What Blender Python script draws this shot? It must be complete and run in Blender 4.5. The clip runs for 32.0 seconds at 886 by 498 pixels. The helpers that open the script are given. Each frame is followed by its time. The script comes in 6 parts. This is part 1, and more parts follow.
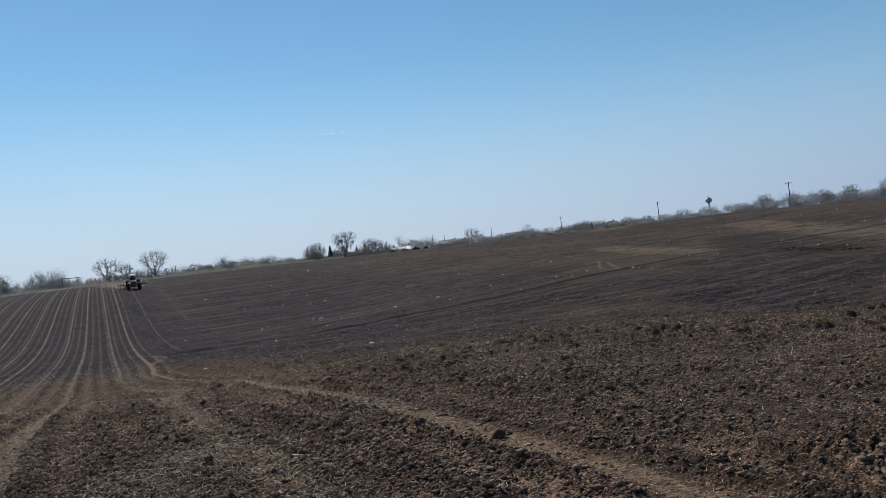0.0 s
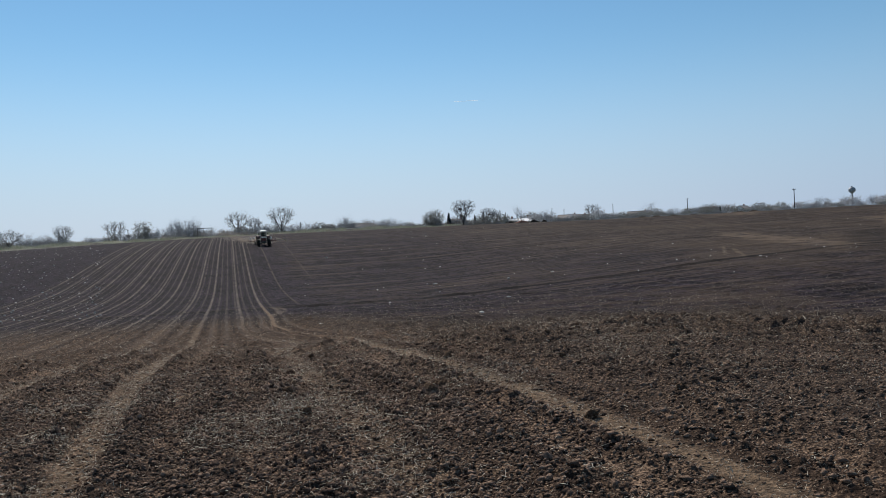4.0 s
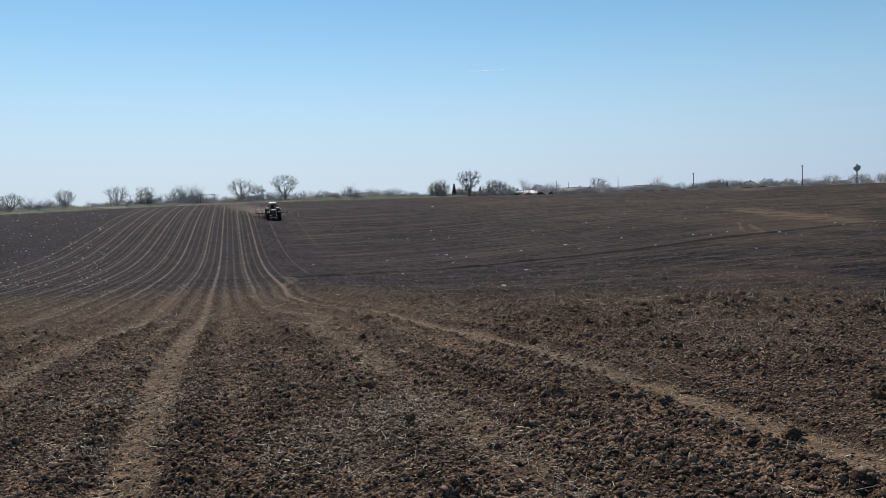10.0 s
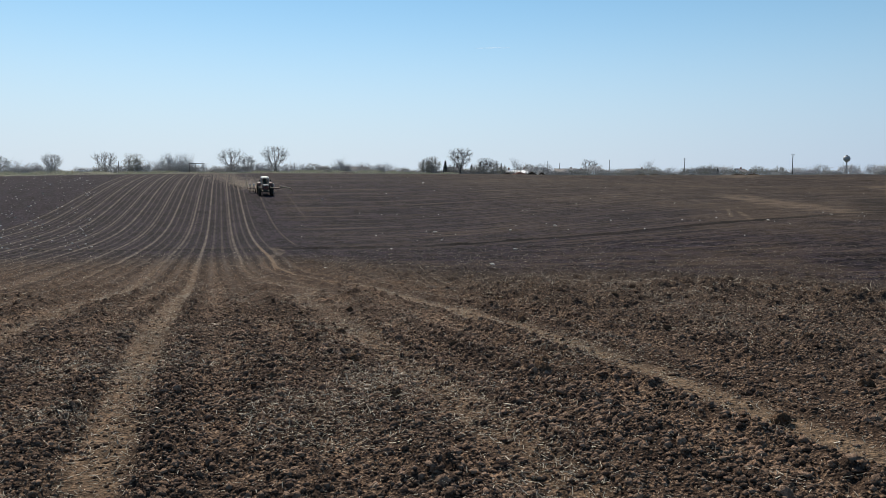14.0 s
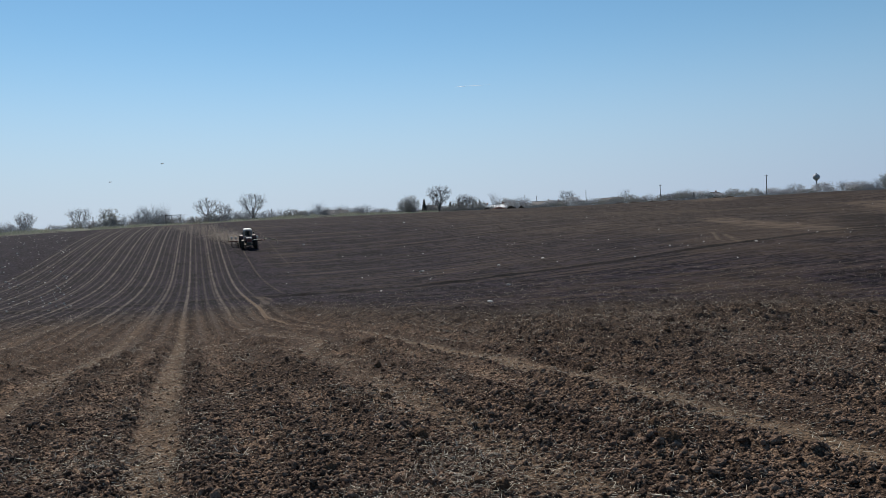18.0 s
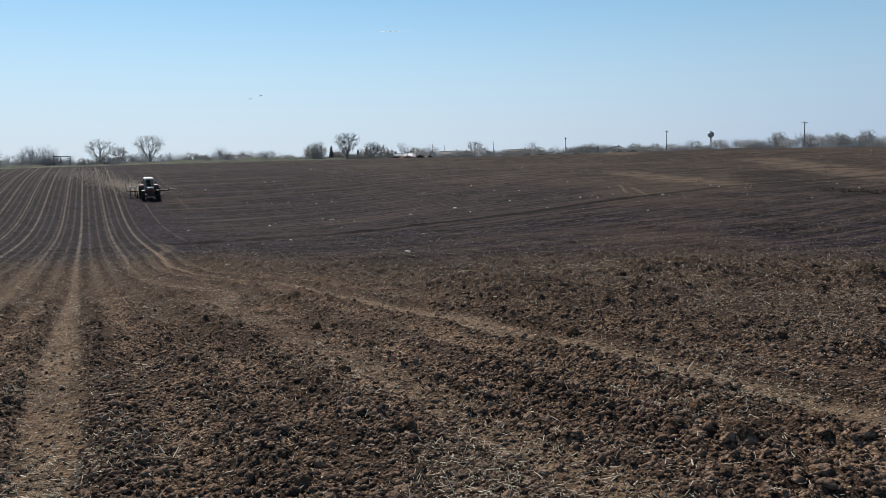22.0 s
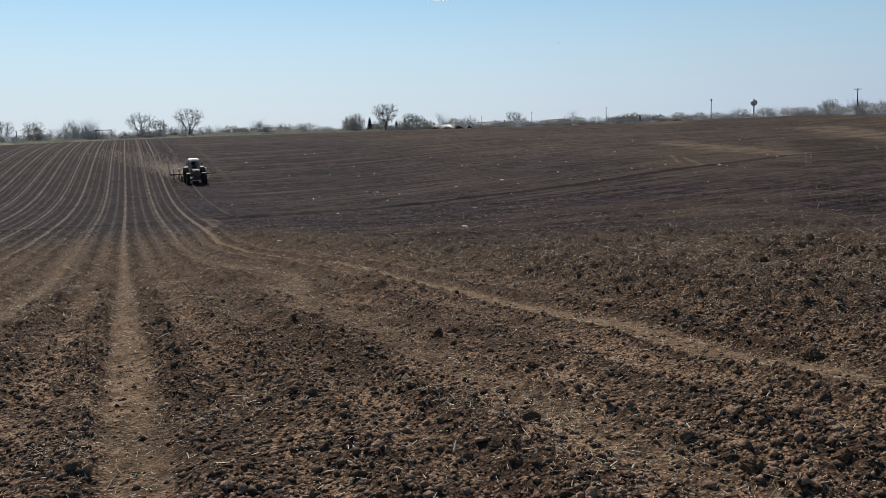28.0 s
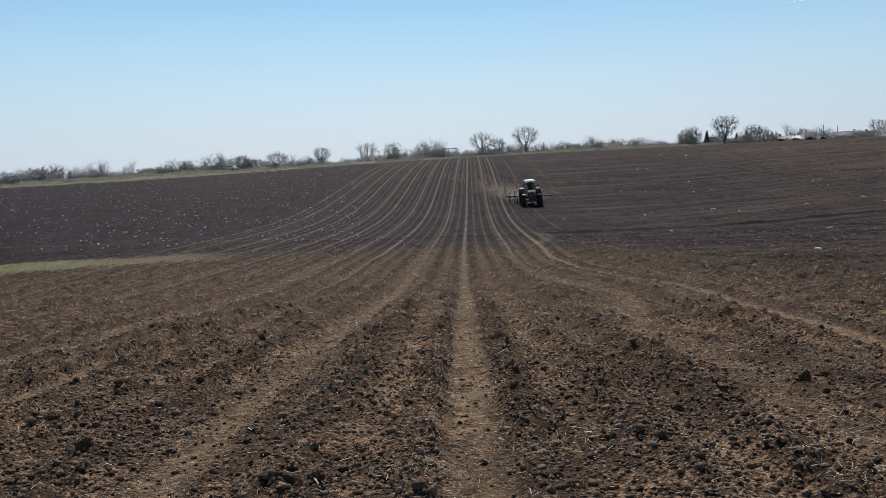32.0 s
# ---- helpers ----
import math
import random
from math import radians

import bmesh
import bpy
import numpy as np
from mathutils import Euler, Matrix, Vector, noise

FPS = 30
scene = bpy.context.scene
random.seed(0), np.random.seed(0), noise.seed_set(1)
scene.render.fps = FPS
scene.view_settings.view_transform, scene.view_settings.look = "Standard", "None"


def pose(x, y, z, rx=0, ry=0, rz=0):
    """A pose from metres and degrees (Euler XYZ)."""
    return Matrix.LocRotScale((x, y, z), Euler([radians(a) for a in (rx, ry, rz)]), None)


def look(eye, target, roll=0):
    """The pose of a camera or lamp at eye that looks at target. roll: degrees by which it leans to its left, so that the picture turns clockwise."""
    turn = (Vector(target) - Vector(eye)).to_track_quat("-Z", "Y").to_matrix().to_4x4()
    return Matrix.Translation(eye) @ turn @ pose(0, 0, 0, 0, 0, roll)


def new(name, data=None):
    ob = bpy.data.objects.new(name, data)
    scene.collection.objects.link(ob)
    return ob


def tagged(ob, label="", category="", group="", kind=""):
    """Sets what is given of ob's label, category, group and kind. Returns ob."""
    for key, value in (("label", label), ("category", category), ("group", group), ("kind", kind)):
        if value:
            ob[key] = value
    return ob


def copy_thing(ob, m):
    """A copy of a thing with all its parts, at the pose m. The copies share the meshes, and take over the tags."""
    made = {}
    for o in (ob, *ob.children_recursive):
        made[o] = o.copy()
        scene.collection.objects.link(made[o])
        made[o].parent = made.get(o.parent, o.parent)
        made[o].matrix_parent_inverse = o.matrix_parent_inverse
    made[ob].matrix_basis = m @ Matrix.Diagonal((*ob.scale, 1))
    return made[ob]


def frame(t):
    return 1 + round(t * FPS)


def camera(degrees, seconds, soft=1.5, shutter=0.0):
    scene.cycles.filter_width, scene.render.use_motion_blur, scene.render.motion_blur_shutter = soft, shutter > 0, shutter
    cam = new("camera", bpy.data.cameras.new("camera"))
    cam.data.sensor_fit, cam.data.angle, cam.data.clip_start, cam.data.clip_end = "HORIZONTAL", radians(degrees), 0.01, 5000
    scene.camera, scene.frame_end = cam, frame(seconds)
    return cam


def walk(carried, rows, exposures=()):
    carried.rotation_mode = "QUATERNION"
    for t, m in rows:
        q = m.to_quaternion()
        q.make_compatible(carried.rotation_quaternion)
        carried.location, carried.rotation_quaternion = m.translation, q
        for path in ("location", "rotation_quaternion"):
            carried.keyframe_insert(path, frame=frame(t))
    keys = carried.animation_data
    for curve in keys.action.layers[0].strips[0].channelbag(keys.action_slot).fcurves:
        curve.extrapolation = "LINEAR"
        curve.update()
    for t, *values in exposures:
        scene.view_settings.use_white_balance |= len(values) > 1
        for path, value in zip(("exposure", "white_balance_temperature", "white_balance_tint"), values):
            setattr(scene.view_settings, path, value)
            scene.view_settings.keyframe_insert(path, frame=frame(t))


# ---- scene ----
# ---- camera ----
cam = camera(58.64, 32.0, soft=0.75, shutter=0.0)
PATH = [
    (0, look((0.693, -3.686, 1.691), (9.041, 14.485, 2.052), -6.30)),
    (0.5, look((0.698, -3.693, 1.704), (8.472, 14.730, 2.095), -5.91)),
    (1, look((0.776, -3.691, 1.700), (8.417, 14.788, 2.075), -5.74)),
    (1.5, look((0.839, -3.710, 1.688), (8.380, 14.810, 2.041), -5.70)),
    (2, look((0.871, -3.693, 1.693), (7.849, 15.046, 2.075), -6.08)),
    (2.5, look((0.882, -3.683, 1.690), (7.946, 15.025, 2.057), -6.09)),
    (3, look((0.863, -3.691, 1.699), (7.951, 15.008, 2.050), -4.52)),
    (3.5, look((0.837, -3.693, 1.677), (6.330, 15.538, 1.773), -2.45)),
    (5.5, look((0.800, -3.638, 1.677), (6.745, 15.441, 0.858), -2.83)),
    (6, look((0.695, -3.468, 1.651), (7.310, 15.351, 0.201), -2.90)),
    (6.5, look((0.525, -3.301, 1.659), (9.079, 14.646, -0.516), -2.43)),
    (7, look((0.477, -3.146, 1.648), (9.234, 14.664, -0.822), -1.87)),
    (7.5, look((0.534, -2.786, 1.608), (9.427, 14.989, -0.616), -1.97)),
    (8, look((0.547, -2.521, 1.624), (9.592, 15.211, -0.323), -1.75)),
    (8.5, look((0.440, -2.258, 1.648), (9.770, 15.371, 0.175), -1.40)),
    (9, look((0.321, -2.023, 1.655), (9.640, 15.643, 0.628), -0.86)),
    (9.5, look((0.266, -1.849, 1.657), (6.996, 16.965, 0.800), -0.82)),
    (10, look((0.263, -1.821, 1.658), (5.734, 17.395, 0.771), -1.41)),
    (10.5, look((0.299, -1.823, 1.658), (5.761, 17.397, 0.784), -1.65)),
    (11, look((0.326, -1.846, 1.655), (5.927, 17.335, 0.799), -1.96)),
    (11.5, look((0.349, -1.870, 1.656), (6.155, 17.251, 0.818), -2.07)),
    (12, look((0.325, -1.862, 1.660), (6.352, 17.190, 0.822), -1.88)),
    (12.5, look((0.310, -1.846, 1.662), (6.423, 17.179, 0.829), -1.82)),
    (13, look((0.295, -1.830, 1.665), (6.513, 17.161, 0.850), -1.57)),
    (13.5, look((0.282, -1.803, 1.644), (6.580, 17.160, 0.773), -0.71)),
    (14, look((0.279, -1.702, 1.616), (6.010, 17.403, 0.151), 0.51)),
    (14.5, look((0.218, -1.500, 1.610), (5.453, 17.720, -0.176), -2.28)),
    (16.5, look((-0.083, -0.945, 1.598), (7.983, 17.342, 0.877), -2.24)),
    (17, look((-0.159, -0.716, 1.622), (6.390, 18.171, 0.998), -2.06)),
    (17.5, look((-0.139, -0.511, 1.603), (6.398, 18.383, 1.051), -1.42)),
    (18, look((-0.059, -0.284, 1.607), (6.192, 18.708, 1.095), -2.52)),
    (18.5, look((-0.047, -0.153, 1.595), (6.346, 18.790, 1.070), -2.72)),
    (19, look((-0.159, 0.072, 1.588), (6.351, 18.975, 1.035), -2.91)),
    (19.5, look((-0.219, 0.254, 1.574), (6.183, 19.166, 0.414), -2.06)),
    (20, look((-0.167, 0.439, 1.559), (5.595, 19.520, -0.091), -2.36)),
    (20.5, look((-0.083, 0.597, 1.548), (5.826, 19.625, -0.192), -2.92)),
    (21, look((-0.079, 0.726, 1.548), (6.463, 19.540, -0.249), -2.17)),
    (21.5, look((-0.149, 0.942, 1.545), (8.169, 19.030, -0.355), -1.53)),
    (22, look((-0.121, 1.185, 1.528), (8.281, 19.238, -0.341), -1.35)),
    (22.5, look((-0.059, 1.471, 1.540), (8.280, 19.586, 0.018), -2.23)),
    (23, look((-0.050, 1.669, 1.533), (8.207, 19.824, 0.048), -2.75)),
    (23.5, look((-0.111, 1.940, 1.540), (8.206, 20.058, -0.053), -3.66)),
    (24, look((-0.122, 2.202, 1.504), (6.509, 20.965, -0.499), -4.42)),
    (24.5, look((-0.083, 2.423, 1.558), (4.998, 21.701, -0.038), -6.09)),
    (25, look((-0.125, 2.560, 1.533), (4.569, 21.863, -0.785), -5.81)),
    (25.5, look((-0.227, 2.711, 1.524), (5.258, 21.722, -1.390), -4.19)),
    (26, look((-0.287, 2.765, 1.535), (6.919, 21.160, -1.584), -2.55)),
    (26.5, look((-0.322, 2.829, 1.538), (6.872, 21.220, -1.627), -1.65)),
    (28.5, look((-0.322, 3.405, 1.533), (7.545, 21.636, -0.862), -1.78)),
    (29, look((-0.344, 3.500, 1.555), (8.152, 21.450, -0.818), -2.30)),
    (29.5, look((-0.295, 3.562, 1.559), (8.341, 21.510, -0.252), -2.00)),
    (30, look((-0.278, 3.590, 1.557), (8.167, 21.662, 0.113), -1.69)),
    (30.5, look((-0.280, 3.606, 1.550), (5.983, 22.544, 0.095), -2.05)),
    (31, look((-0.309, 3.646, 1.534), (3.338, 23.245, -0.066), -2.12)),
    (31.5, look((-0.344, 3.697, 1.526), (-0.294, 23.575, -0.677), -2.73)),
    (32, look((-0.384, 3.680, 1.546), (-0.821, 23.586, -0.346), -2.25)),
]
walk(cam, PATH, exposures=[(0, -0.14, 6500, 10), (3.5, -0.14, 6500, 10), (6, 0.0, 6750, 10), (9, 0.0, 6700, 9), (12, 0.0, 6700, 9), (14, 0.08, 6900, 10),
                           (17, -0.17, 6700, 10), (19, -0.18, 6450, 10), (21, 0.06, 6850, 10), (24, 0.05, 6850, 10), (25, -0.03, 6850, 10), (26, 0.06, 7000, 11), (29, 0.04, 7150, 11), (32, 0.02, 7000, 11)])

# ---- light ----
SUN_AZ, SUN_EL = -5.0, 44.0          # degrees right of +y, degrees above the horizon
world = bpy.data.worlds.new("sky")
scene.world = world
world.use_nodes = True
wn = world.node_tree
sky = wn.nodes.new("ShaderNodeTexSky")
sky.sky_type = "NISHITA"
sky.sun_disc = False
sky.sun_elevation = radians(SUN_EL)
sky.sun_rotation = radians(SUN_AZ)
sky.air_density, sky.dust_density, sky.ozone_density = 1.0, 0.0, 1.6
tint = wn.nodes.new("ShaderNodeMix")
tint.data_type, tint.blend_type = "RGBA", "MULTIPLY"
tint.inputs[0].default_value = 1.0
tint.inputs[7].default_value = (0.735, 0.98, 1.03, 1)
wn.links.new(sky.outputs[0], tint.inputs[6])
# pale haze that thickens evenly towards the horizon
up = wn.nodes.new("ShaderNodeSeparateXYZ")
wn.links.new(wn.nodes.new("ShaderNodeTexCoord").outputs["Generated"], up.inputs[0])
low = wn.nodes.new("ShaderNodeMapRange")
low.interpolation_type = "SMOOTHERSTEP"
low.inputs["From Min"].default_value, low.inputs["From Max"].default_value = 0.30, -0.04
low.inputs["To Max"].default_value = 0.92
wn.links.new(up.outputs[2], low.inputs["Value"])
haze = wn.nodes.new("ShaderNodeMix")
haze.data_type = "RGBA"
# the haze is brightest towards the sun's side and dims evenly away from it
side = wn.nodes.new("ShaderNodeVectorMath")
side.operation = "NORMALIZE"
level = wn.nodes.new("ShaderNodeCombineXYZ")
wn.links.new(up.outputs[0], level.inputs[0])
wn.links.new(up.outputs[1], level.inputs[1])
wn.links.new(level.outputs[0], side.inputs[0])
ahead = wn.nodes.new("ShaderNodeVectorMath")
ahead.operation = "DOT_PRODUCT"
ahead.inputs[1].default_value = (math.sin(radians(SUN_AZ)), math.cos(radians(SUN_AZ)), 0)
wn.links.new(side.outputs[0], ahead.inputs[0])
glow = wn.nodes.new("ShaderNodeMapRange")
glow.inputs["From Min"].default_value, glow.inputs["From Max"].default_value = 0.5, 1.0
wn.links.new(ahead.outputs["Value"], glow.inputs["Value"])
pale = wn.nodes.new("ShaderNodeMix")
pale.data_type = "RGBA"
pale.inputs[6].default_value, pale.inputs[7].default_value = (3.6, 4.55, 6.7, 1), (5.5, 6.25, 7.95, 1)
wn.links.new(glow.outputs[0], pale.inputs[0])
wn.links.new(pale.outputs[2], haze.inputs[7])
wn.links.new(low.outputs[0], haze.inputs[0])
wn.links.new(tint.outputs[2], haze.inputs[6])
wn.links.new(haze.outputs[2], wn.nodes["Background"].inputs[0])
wn.nodes["Background"].inputs[1].default_value = 0.105
sun = new("sun", bpy.data.lights.new("sun", "SUN"))
sun.data.energy, sun.data.angle, sun.data.color = 5.0, radians(0.53), (1.0, 0.93, 0.83)
a, e = radians(SUN_AZ), radians(SUN_EL)
sun.matrix_world = look((0, 0, 60), (-math.sin(a) * math.cos(e), -math.cos(a) * math.cos(e), 60 - math.sin(e)))


# ---- small helpers ----
def smooth(a, b, v):
    t = np.clip((v - a) / (b - a), 0, 1)
    return t * t * (3 - 2 * t)


def hash2(i, j, k=0):
    """Repeatable random numbers in 0..1 for integer cells."""
    i, j = np.atleast_1d(i), np.atleast_1d(j)
    h = (i.astype(np.int64) * 374761393 + j.astype(np.int64) * 668265263 + k * 2147483647) & 0xFFFFFFFF
    h = ((h ^ (h >> 13)) * 1274126177) & 0xFFFFFFFF
    h = ((h ^ (h >> 16)) * 2246822519) & 0xFFFFFFFF
    return ((h ^ (h >> 15)) & 0xFFFFFF) / 16777216.0


def vnoise(x, y, size, k=0):
    """Value noise, -1..1, with cells of the given size."""
    u, v = x / size, y / size
    i, j = np.floor(u), np.floor(v)
    f, g = u - i, v - j
    f, g = f * f * (3 - 2 * f), g * g * (3 - 2 * g)
    a, b = hash2(i, j, k), hash2(i + 1, j, k)
    c, d = hash2(i, j + 1, k), hash2(i + 1, j + 1, k)
    return 2 * ((a * (1 - f) + b * f) * (1 - g) + (c * (1 - f) + d * f) * g) - 1


def blocks(x, y, size, k=0):
    """Broken angular clods: flat tilted tops with steep sides, each turned and sized in its own way."""
    u, v = x / size, y / size
    i, j = np.floor(u), np.floor(v)
    out = np.zeros_like(u)
    for di in (-1, 0, 1):
        for dj in (-1, 0, 1):
            a, b = i + di, j + dj
            p, q = u - a - hash2(a, b, k), v - b - hash2(a, b, k + 1)
            w, turn = 0.3 + 0.7 * hash2(a, b, k + 2), 6.283 * hash2(a, b, k + 3)
            c, s = np.cos(turn), np.sin(turn)
            p, q = c * p + s * q, (c * q - s * p) * (1.1 + 0.7 * hash2(a, b, k + 4))
            d = np.maximum(np.maximum(np.abs(p), np.abs(q)), 0.72 * np.abs(p + q)) / (0.34 + 0.34 * w)
            out = np.maximum(out, w * (np.clip(1.25 - d * d * d, 0, 1) * (0.8 + 0.5 * p)))
    return out


def blocks_where(keep, x, y, size, k):
    """blocks(), worked out only where they are wanted."""
    out = np.zeros_like(x)
    out[keep] = blocks(x[keep], y[keep], size, k)
    return out


# ---- the lie of the land ----
R_KNOTS = (0, 5, 7, 9, 13.6, 21, 28, 36, 55, 70, 82, 92, 107, 127, 155, 190)
Z_LEFT = (0.0, 0.0, -0.1, -0.2, -0.55, -1.2, -1.7, -2.0, -2.4, -2.35, -2.1, -1.8, -1.25, -0.6, 0.4, 1.5)
Z_MID = (0.05, 0.03, 0.0, -0.13, -0.53, -1.25, -1.78, -2.12, -2.72, -2.95, -2.8, -2.35, -1.1, 0.95, 3.3, 5.0)
Z_RIGHT = (0.05, 0.1, 0.12, 0.05, -0.25, -0.85, -1.45, -1.85, -1.7, -1.2, -0.85, -0.45, 0.1, 1.1, 2.7, 4.6)
EDGE_AZ = (-180, -45, -30, -12, 5, 18, 30, 45, 57, 80, 180)
EDGE_R = (240, 240, 245, 255, 228, 205, 212, 232, 235, 235, 240)
EDGE_EL = (0.2, 0.15, 0.26, 0.77, 1.14, 1.25, 1.22, 1.3, 0.98, 0.6, 0.2)


def edge_of(az):
    return np.interp(az, EDGE_AZ, EDGE_R), np.interp(az, EDGE_AZ, EDGE_EL)


def land(x, y):
    """Height of the ground without its clods."""
    x, y = np.asarray(x, float), np.asarray(y, float)
    r, az = np.hypot(x, y), np.degrees(np.arctan2(x, y))
    re, el = edge_of(az)
    ze = 1.6 + re * np.tan(np.radians(el))
    def prof(tab):
        knots = np.array(R_KNOTS)
        rr = np.minimum(r, 190.0)
        i = np.clip(np.searchsorted(knots, rr, side="right") - 1, 0, len(knots) - 2)
        t = (rr - knots[i]) / (knots[i + 1] - knots[i])
        z = np.array(tab)
        m = np.gradient(z, knots)
        h = knots[i + 1] - knots[i]
        return ((2 * t**3 - 3 * t**2 + 1) * z[i] + (t**3 - 2 * t**2 + t) * h * m[i]
                + (3 * t**2 - 2 * t**3) * z[i + 1] + (t**3 - t**2) * h * m[i + 1])
    wl, wr = smooth(2, -28, az), smooth(8, 42, az)
    z = prof(Z_MID) * (1 - wl) * (1 - wr) + prof(Z_LEFT) * wl + prof(Z_RIGHT) * wr
    t = smooth(165, 1.0 * re, r)
    z = z * (1 - t) + t * ze
    z = z + 1.05 * smooth(20, 12, az) * smooth(-50, -40, az) * np.exp(-((r - re - 4) / 3.5) ** 2) * (0.75 + 0.5 * vnoise(x, y, 9.0, 15))
    far = 1.6 + np.minimum(r, 900) * np.tan(np.radians(el - 0.12))
    t = smooth(re, re * 1.12, r)
    z = z * (1 - t) + t * far
    back = smooth(85, 130, np.abs(az - 12))
    return z * (1 - back * smooth(10, 40, r)) + back * smooth(10, 40, r) * 0.4


def bend(y):
    """Sideways drift of the seed rows along the field."""
    y = np.asarray(y, float)
    return 0.0085 * (np.sqrt((y - 42) ** 2 + 400) + (y - 42)) - 0.0085 * (math.sqrt(42**2 + 400) - 42)


def past_rough(x, y):
    """Metres past the line where the rough near ground gives way to the finer far slope."""
    return np.hypot(x, y) - 49.0 + 15.0 * smooth(0.06, 0.40, np.arctan2(x, y))


# ---- materials ----
class Nodes:
    """Short hand for building a node material."""

    def __init__(self, name):
        self.mat = bpy.data.materials.new(name)
        self.mat.use_nodes = True
        self.t = self.mat.node_tree
        self.bsdf = self.t.nodes["Principled BSDF"]

    def put(self, sock, value):
        if hasattr(value, "is_output"):
            self.t.links.new(value, sock)
        elif value is not None:
            sock.default_value = value

    def math(self, op, a, b=None, c=None, clamp=False):
        n = self.t.nodes.new("ShaderNodeMath")
        n.operation, n.use_clamp = op, clamp
        for s, v in zip(n.inputs, (a, b, c)):
            self.put(s, v)
        return n.outputs[0]

    def step(self, a, b, v):
        n = self.t.nodes.new("ShaderNodeMapRange")
        n.interpolation_type = "SMOOTHSTEP"
        self.put(n.inputs["Value"], v)
        self.put(n.inputs["From Min"], a)
        self.put(n.inputs["From Max"], b)
        return n.outputs[0]

    def coords(self, kind="Object"):
        return self.t.nodes.new("ShaderNodeTexCoord").outputs[kind]

    def xyz(self, v):
        n = self.t.nodes.new("ShaderNodeSeparateXYZ")
        self.put(n.inputs[0], v)
        return n.outputs

    def vec(self, x, y, z=0.0):
        n = self.t.nodes.new("ShaderNodeCombineXYZ")
        for s, v in zip(n.inputs, (x, y, z)):
            self.put(s, v)
        return n.outputs[0]

    def noise(self, vec, scale, detail=3.0, rough=0.55):
        n = self.t.nodes.new("ShaderNodeTexNoise")
        self.put(n.inputs["Vector"], vec)
        n.inputs["Scale"].default_value, n.inputs["Detail"].default_value = scale, detail
        n.inputs["Roughness"].default_value = rough
        return n.outputs[0]

    def cells(self, vec, scale, feature="F1"):
        n = self.t.nodes.new("ShaderNodeTexVoronoi")
        n.feature = feature
        self.put(n.inputs["Vector"], vec)
        n.inputs["Scale"].default_value = scale
        return n.outputs["Distance"]

    def mix(self, f, a, b):
        n = self.t.nodes.new("ShaderNodeMix")
        n.data_type = "RGBA"
        self.put(n.inputs["Factor"], f)
        sa, sb = [s for s in n.inputs if s.name == "A" and s.type == "RGBA"][0], [s for s in n.inputs if s.name == "B" and s.type == "RGBA"][0]
        self.put(sa, (*a, 1) if isinstance(a, tuple) else a)
        self.put(sb, (*b, 1) if isinstance(b, tuple) else b)
        return [s for s in n.outputs if s.type == "RGBA"][0]

    def bump(self, height, strength, distance):
        n = self.t.nodes.new("ShaderNodeBump")
        n.inputs["Strength"].default_value, n.inputs["Distance"].default_value = strength, distance
        self.put(n.inputs["Height"], height)
        self.put(self.bsdf.inputs["Normal"], n.outputs[0])
        return n

    def set(self, color=None, rough=None, metal=None, **more):
        self.put(self.bsdf.inputs["Base Color"], (*color, 1) if isinstance(color, tuple) else color)
        self.put(self.bsdf.inputs["Roughness"], rough)
        self.put(self.bsdf.inputs["Metallic"], metal)
        for k, v in more.items():
            self.put(self.bsdf.inputs[k.replace("_", " ")], v)
        return self.mat


def worn(name, low, high, rough=0.6, scale=6.0, metal=0.0, bump=0.2, size=0.01, fine=60.0, gloss=0.5):
    """A surface that varies between two colours at two scales."""
    n = Nodes(name)
    c = n.coords()
    f = n.math("ADD", n.math("MULTIPLY", n.noise(c, scale), 0.65), n.math("MULTIPLY", n.noise(c, fine), 0.35))
    n.bump(n.noise(c, fine), bump, size)
    return n.set(n.mix(n.step(0.35, 0.65, f), low, high), n.math("MULTIPLY_ADD", n.noise(c, scale * 3), 0.2, rough - 0.1), metal, Specular_IOR_Level=0.1 if rough >= 0.85 else gloss)


def sheer(name, color, share):
    """A thin pale matter that also lets light through."""
    n = name if isinstance(name, Nodes) else Nodes(name)
    tr = n.t.nodes.new("ShaderNodeBsdfTranslucent")
    df = n.t.nodes.new("ShaderNodeBsdfDiffuse")
    n.put(tr.inputs[0], (*color, 1) if isinstance(color, tuple) else color)
    n.put(df.inputs[0], (*color, 1) if isinstance(color, tuple) else color)
    m = n.t.nodes.new("ShaderNodeMixShader")
    m.inputs[0].default_value = share
    n.t.links.new(df.outputs[0], m.inputs[1])
    n.t.links.new(tr.outputs[0], m.inputs[2])
    n.t.links.new(m.outputs[0], n.t.nodes["Material Output"].inputs[0])
    return n.mat


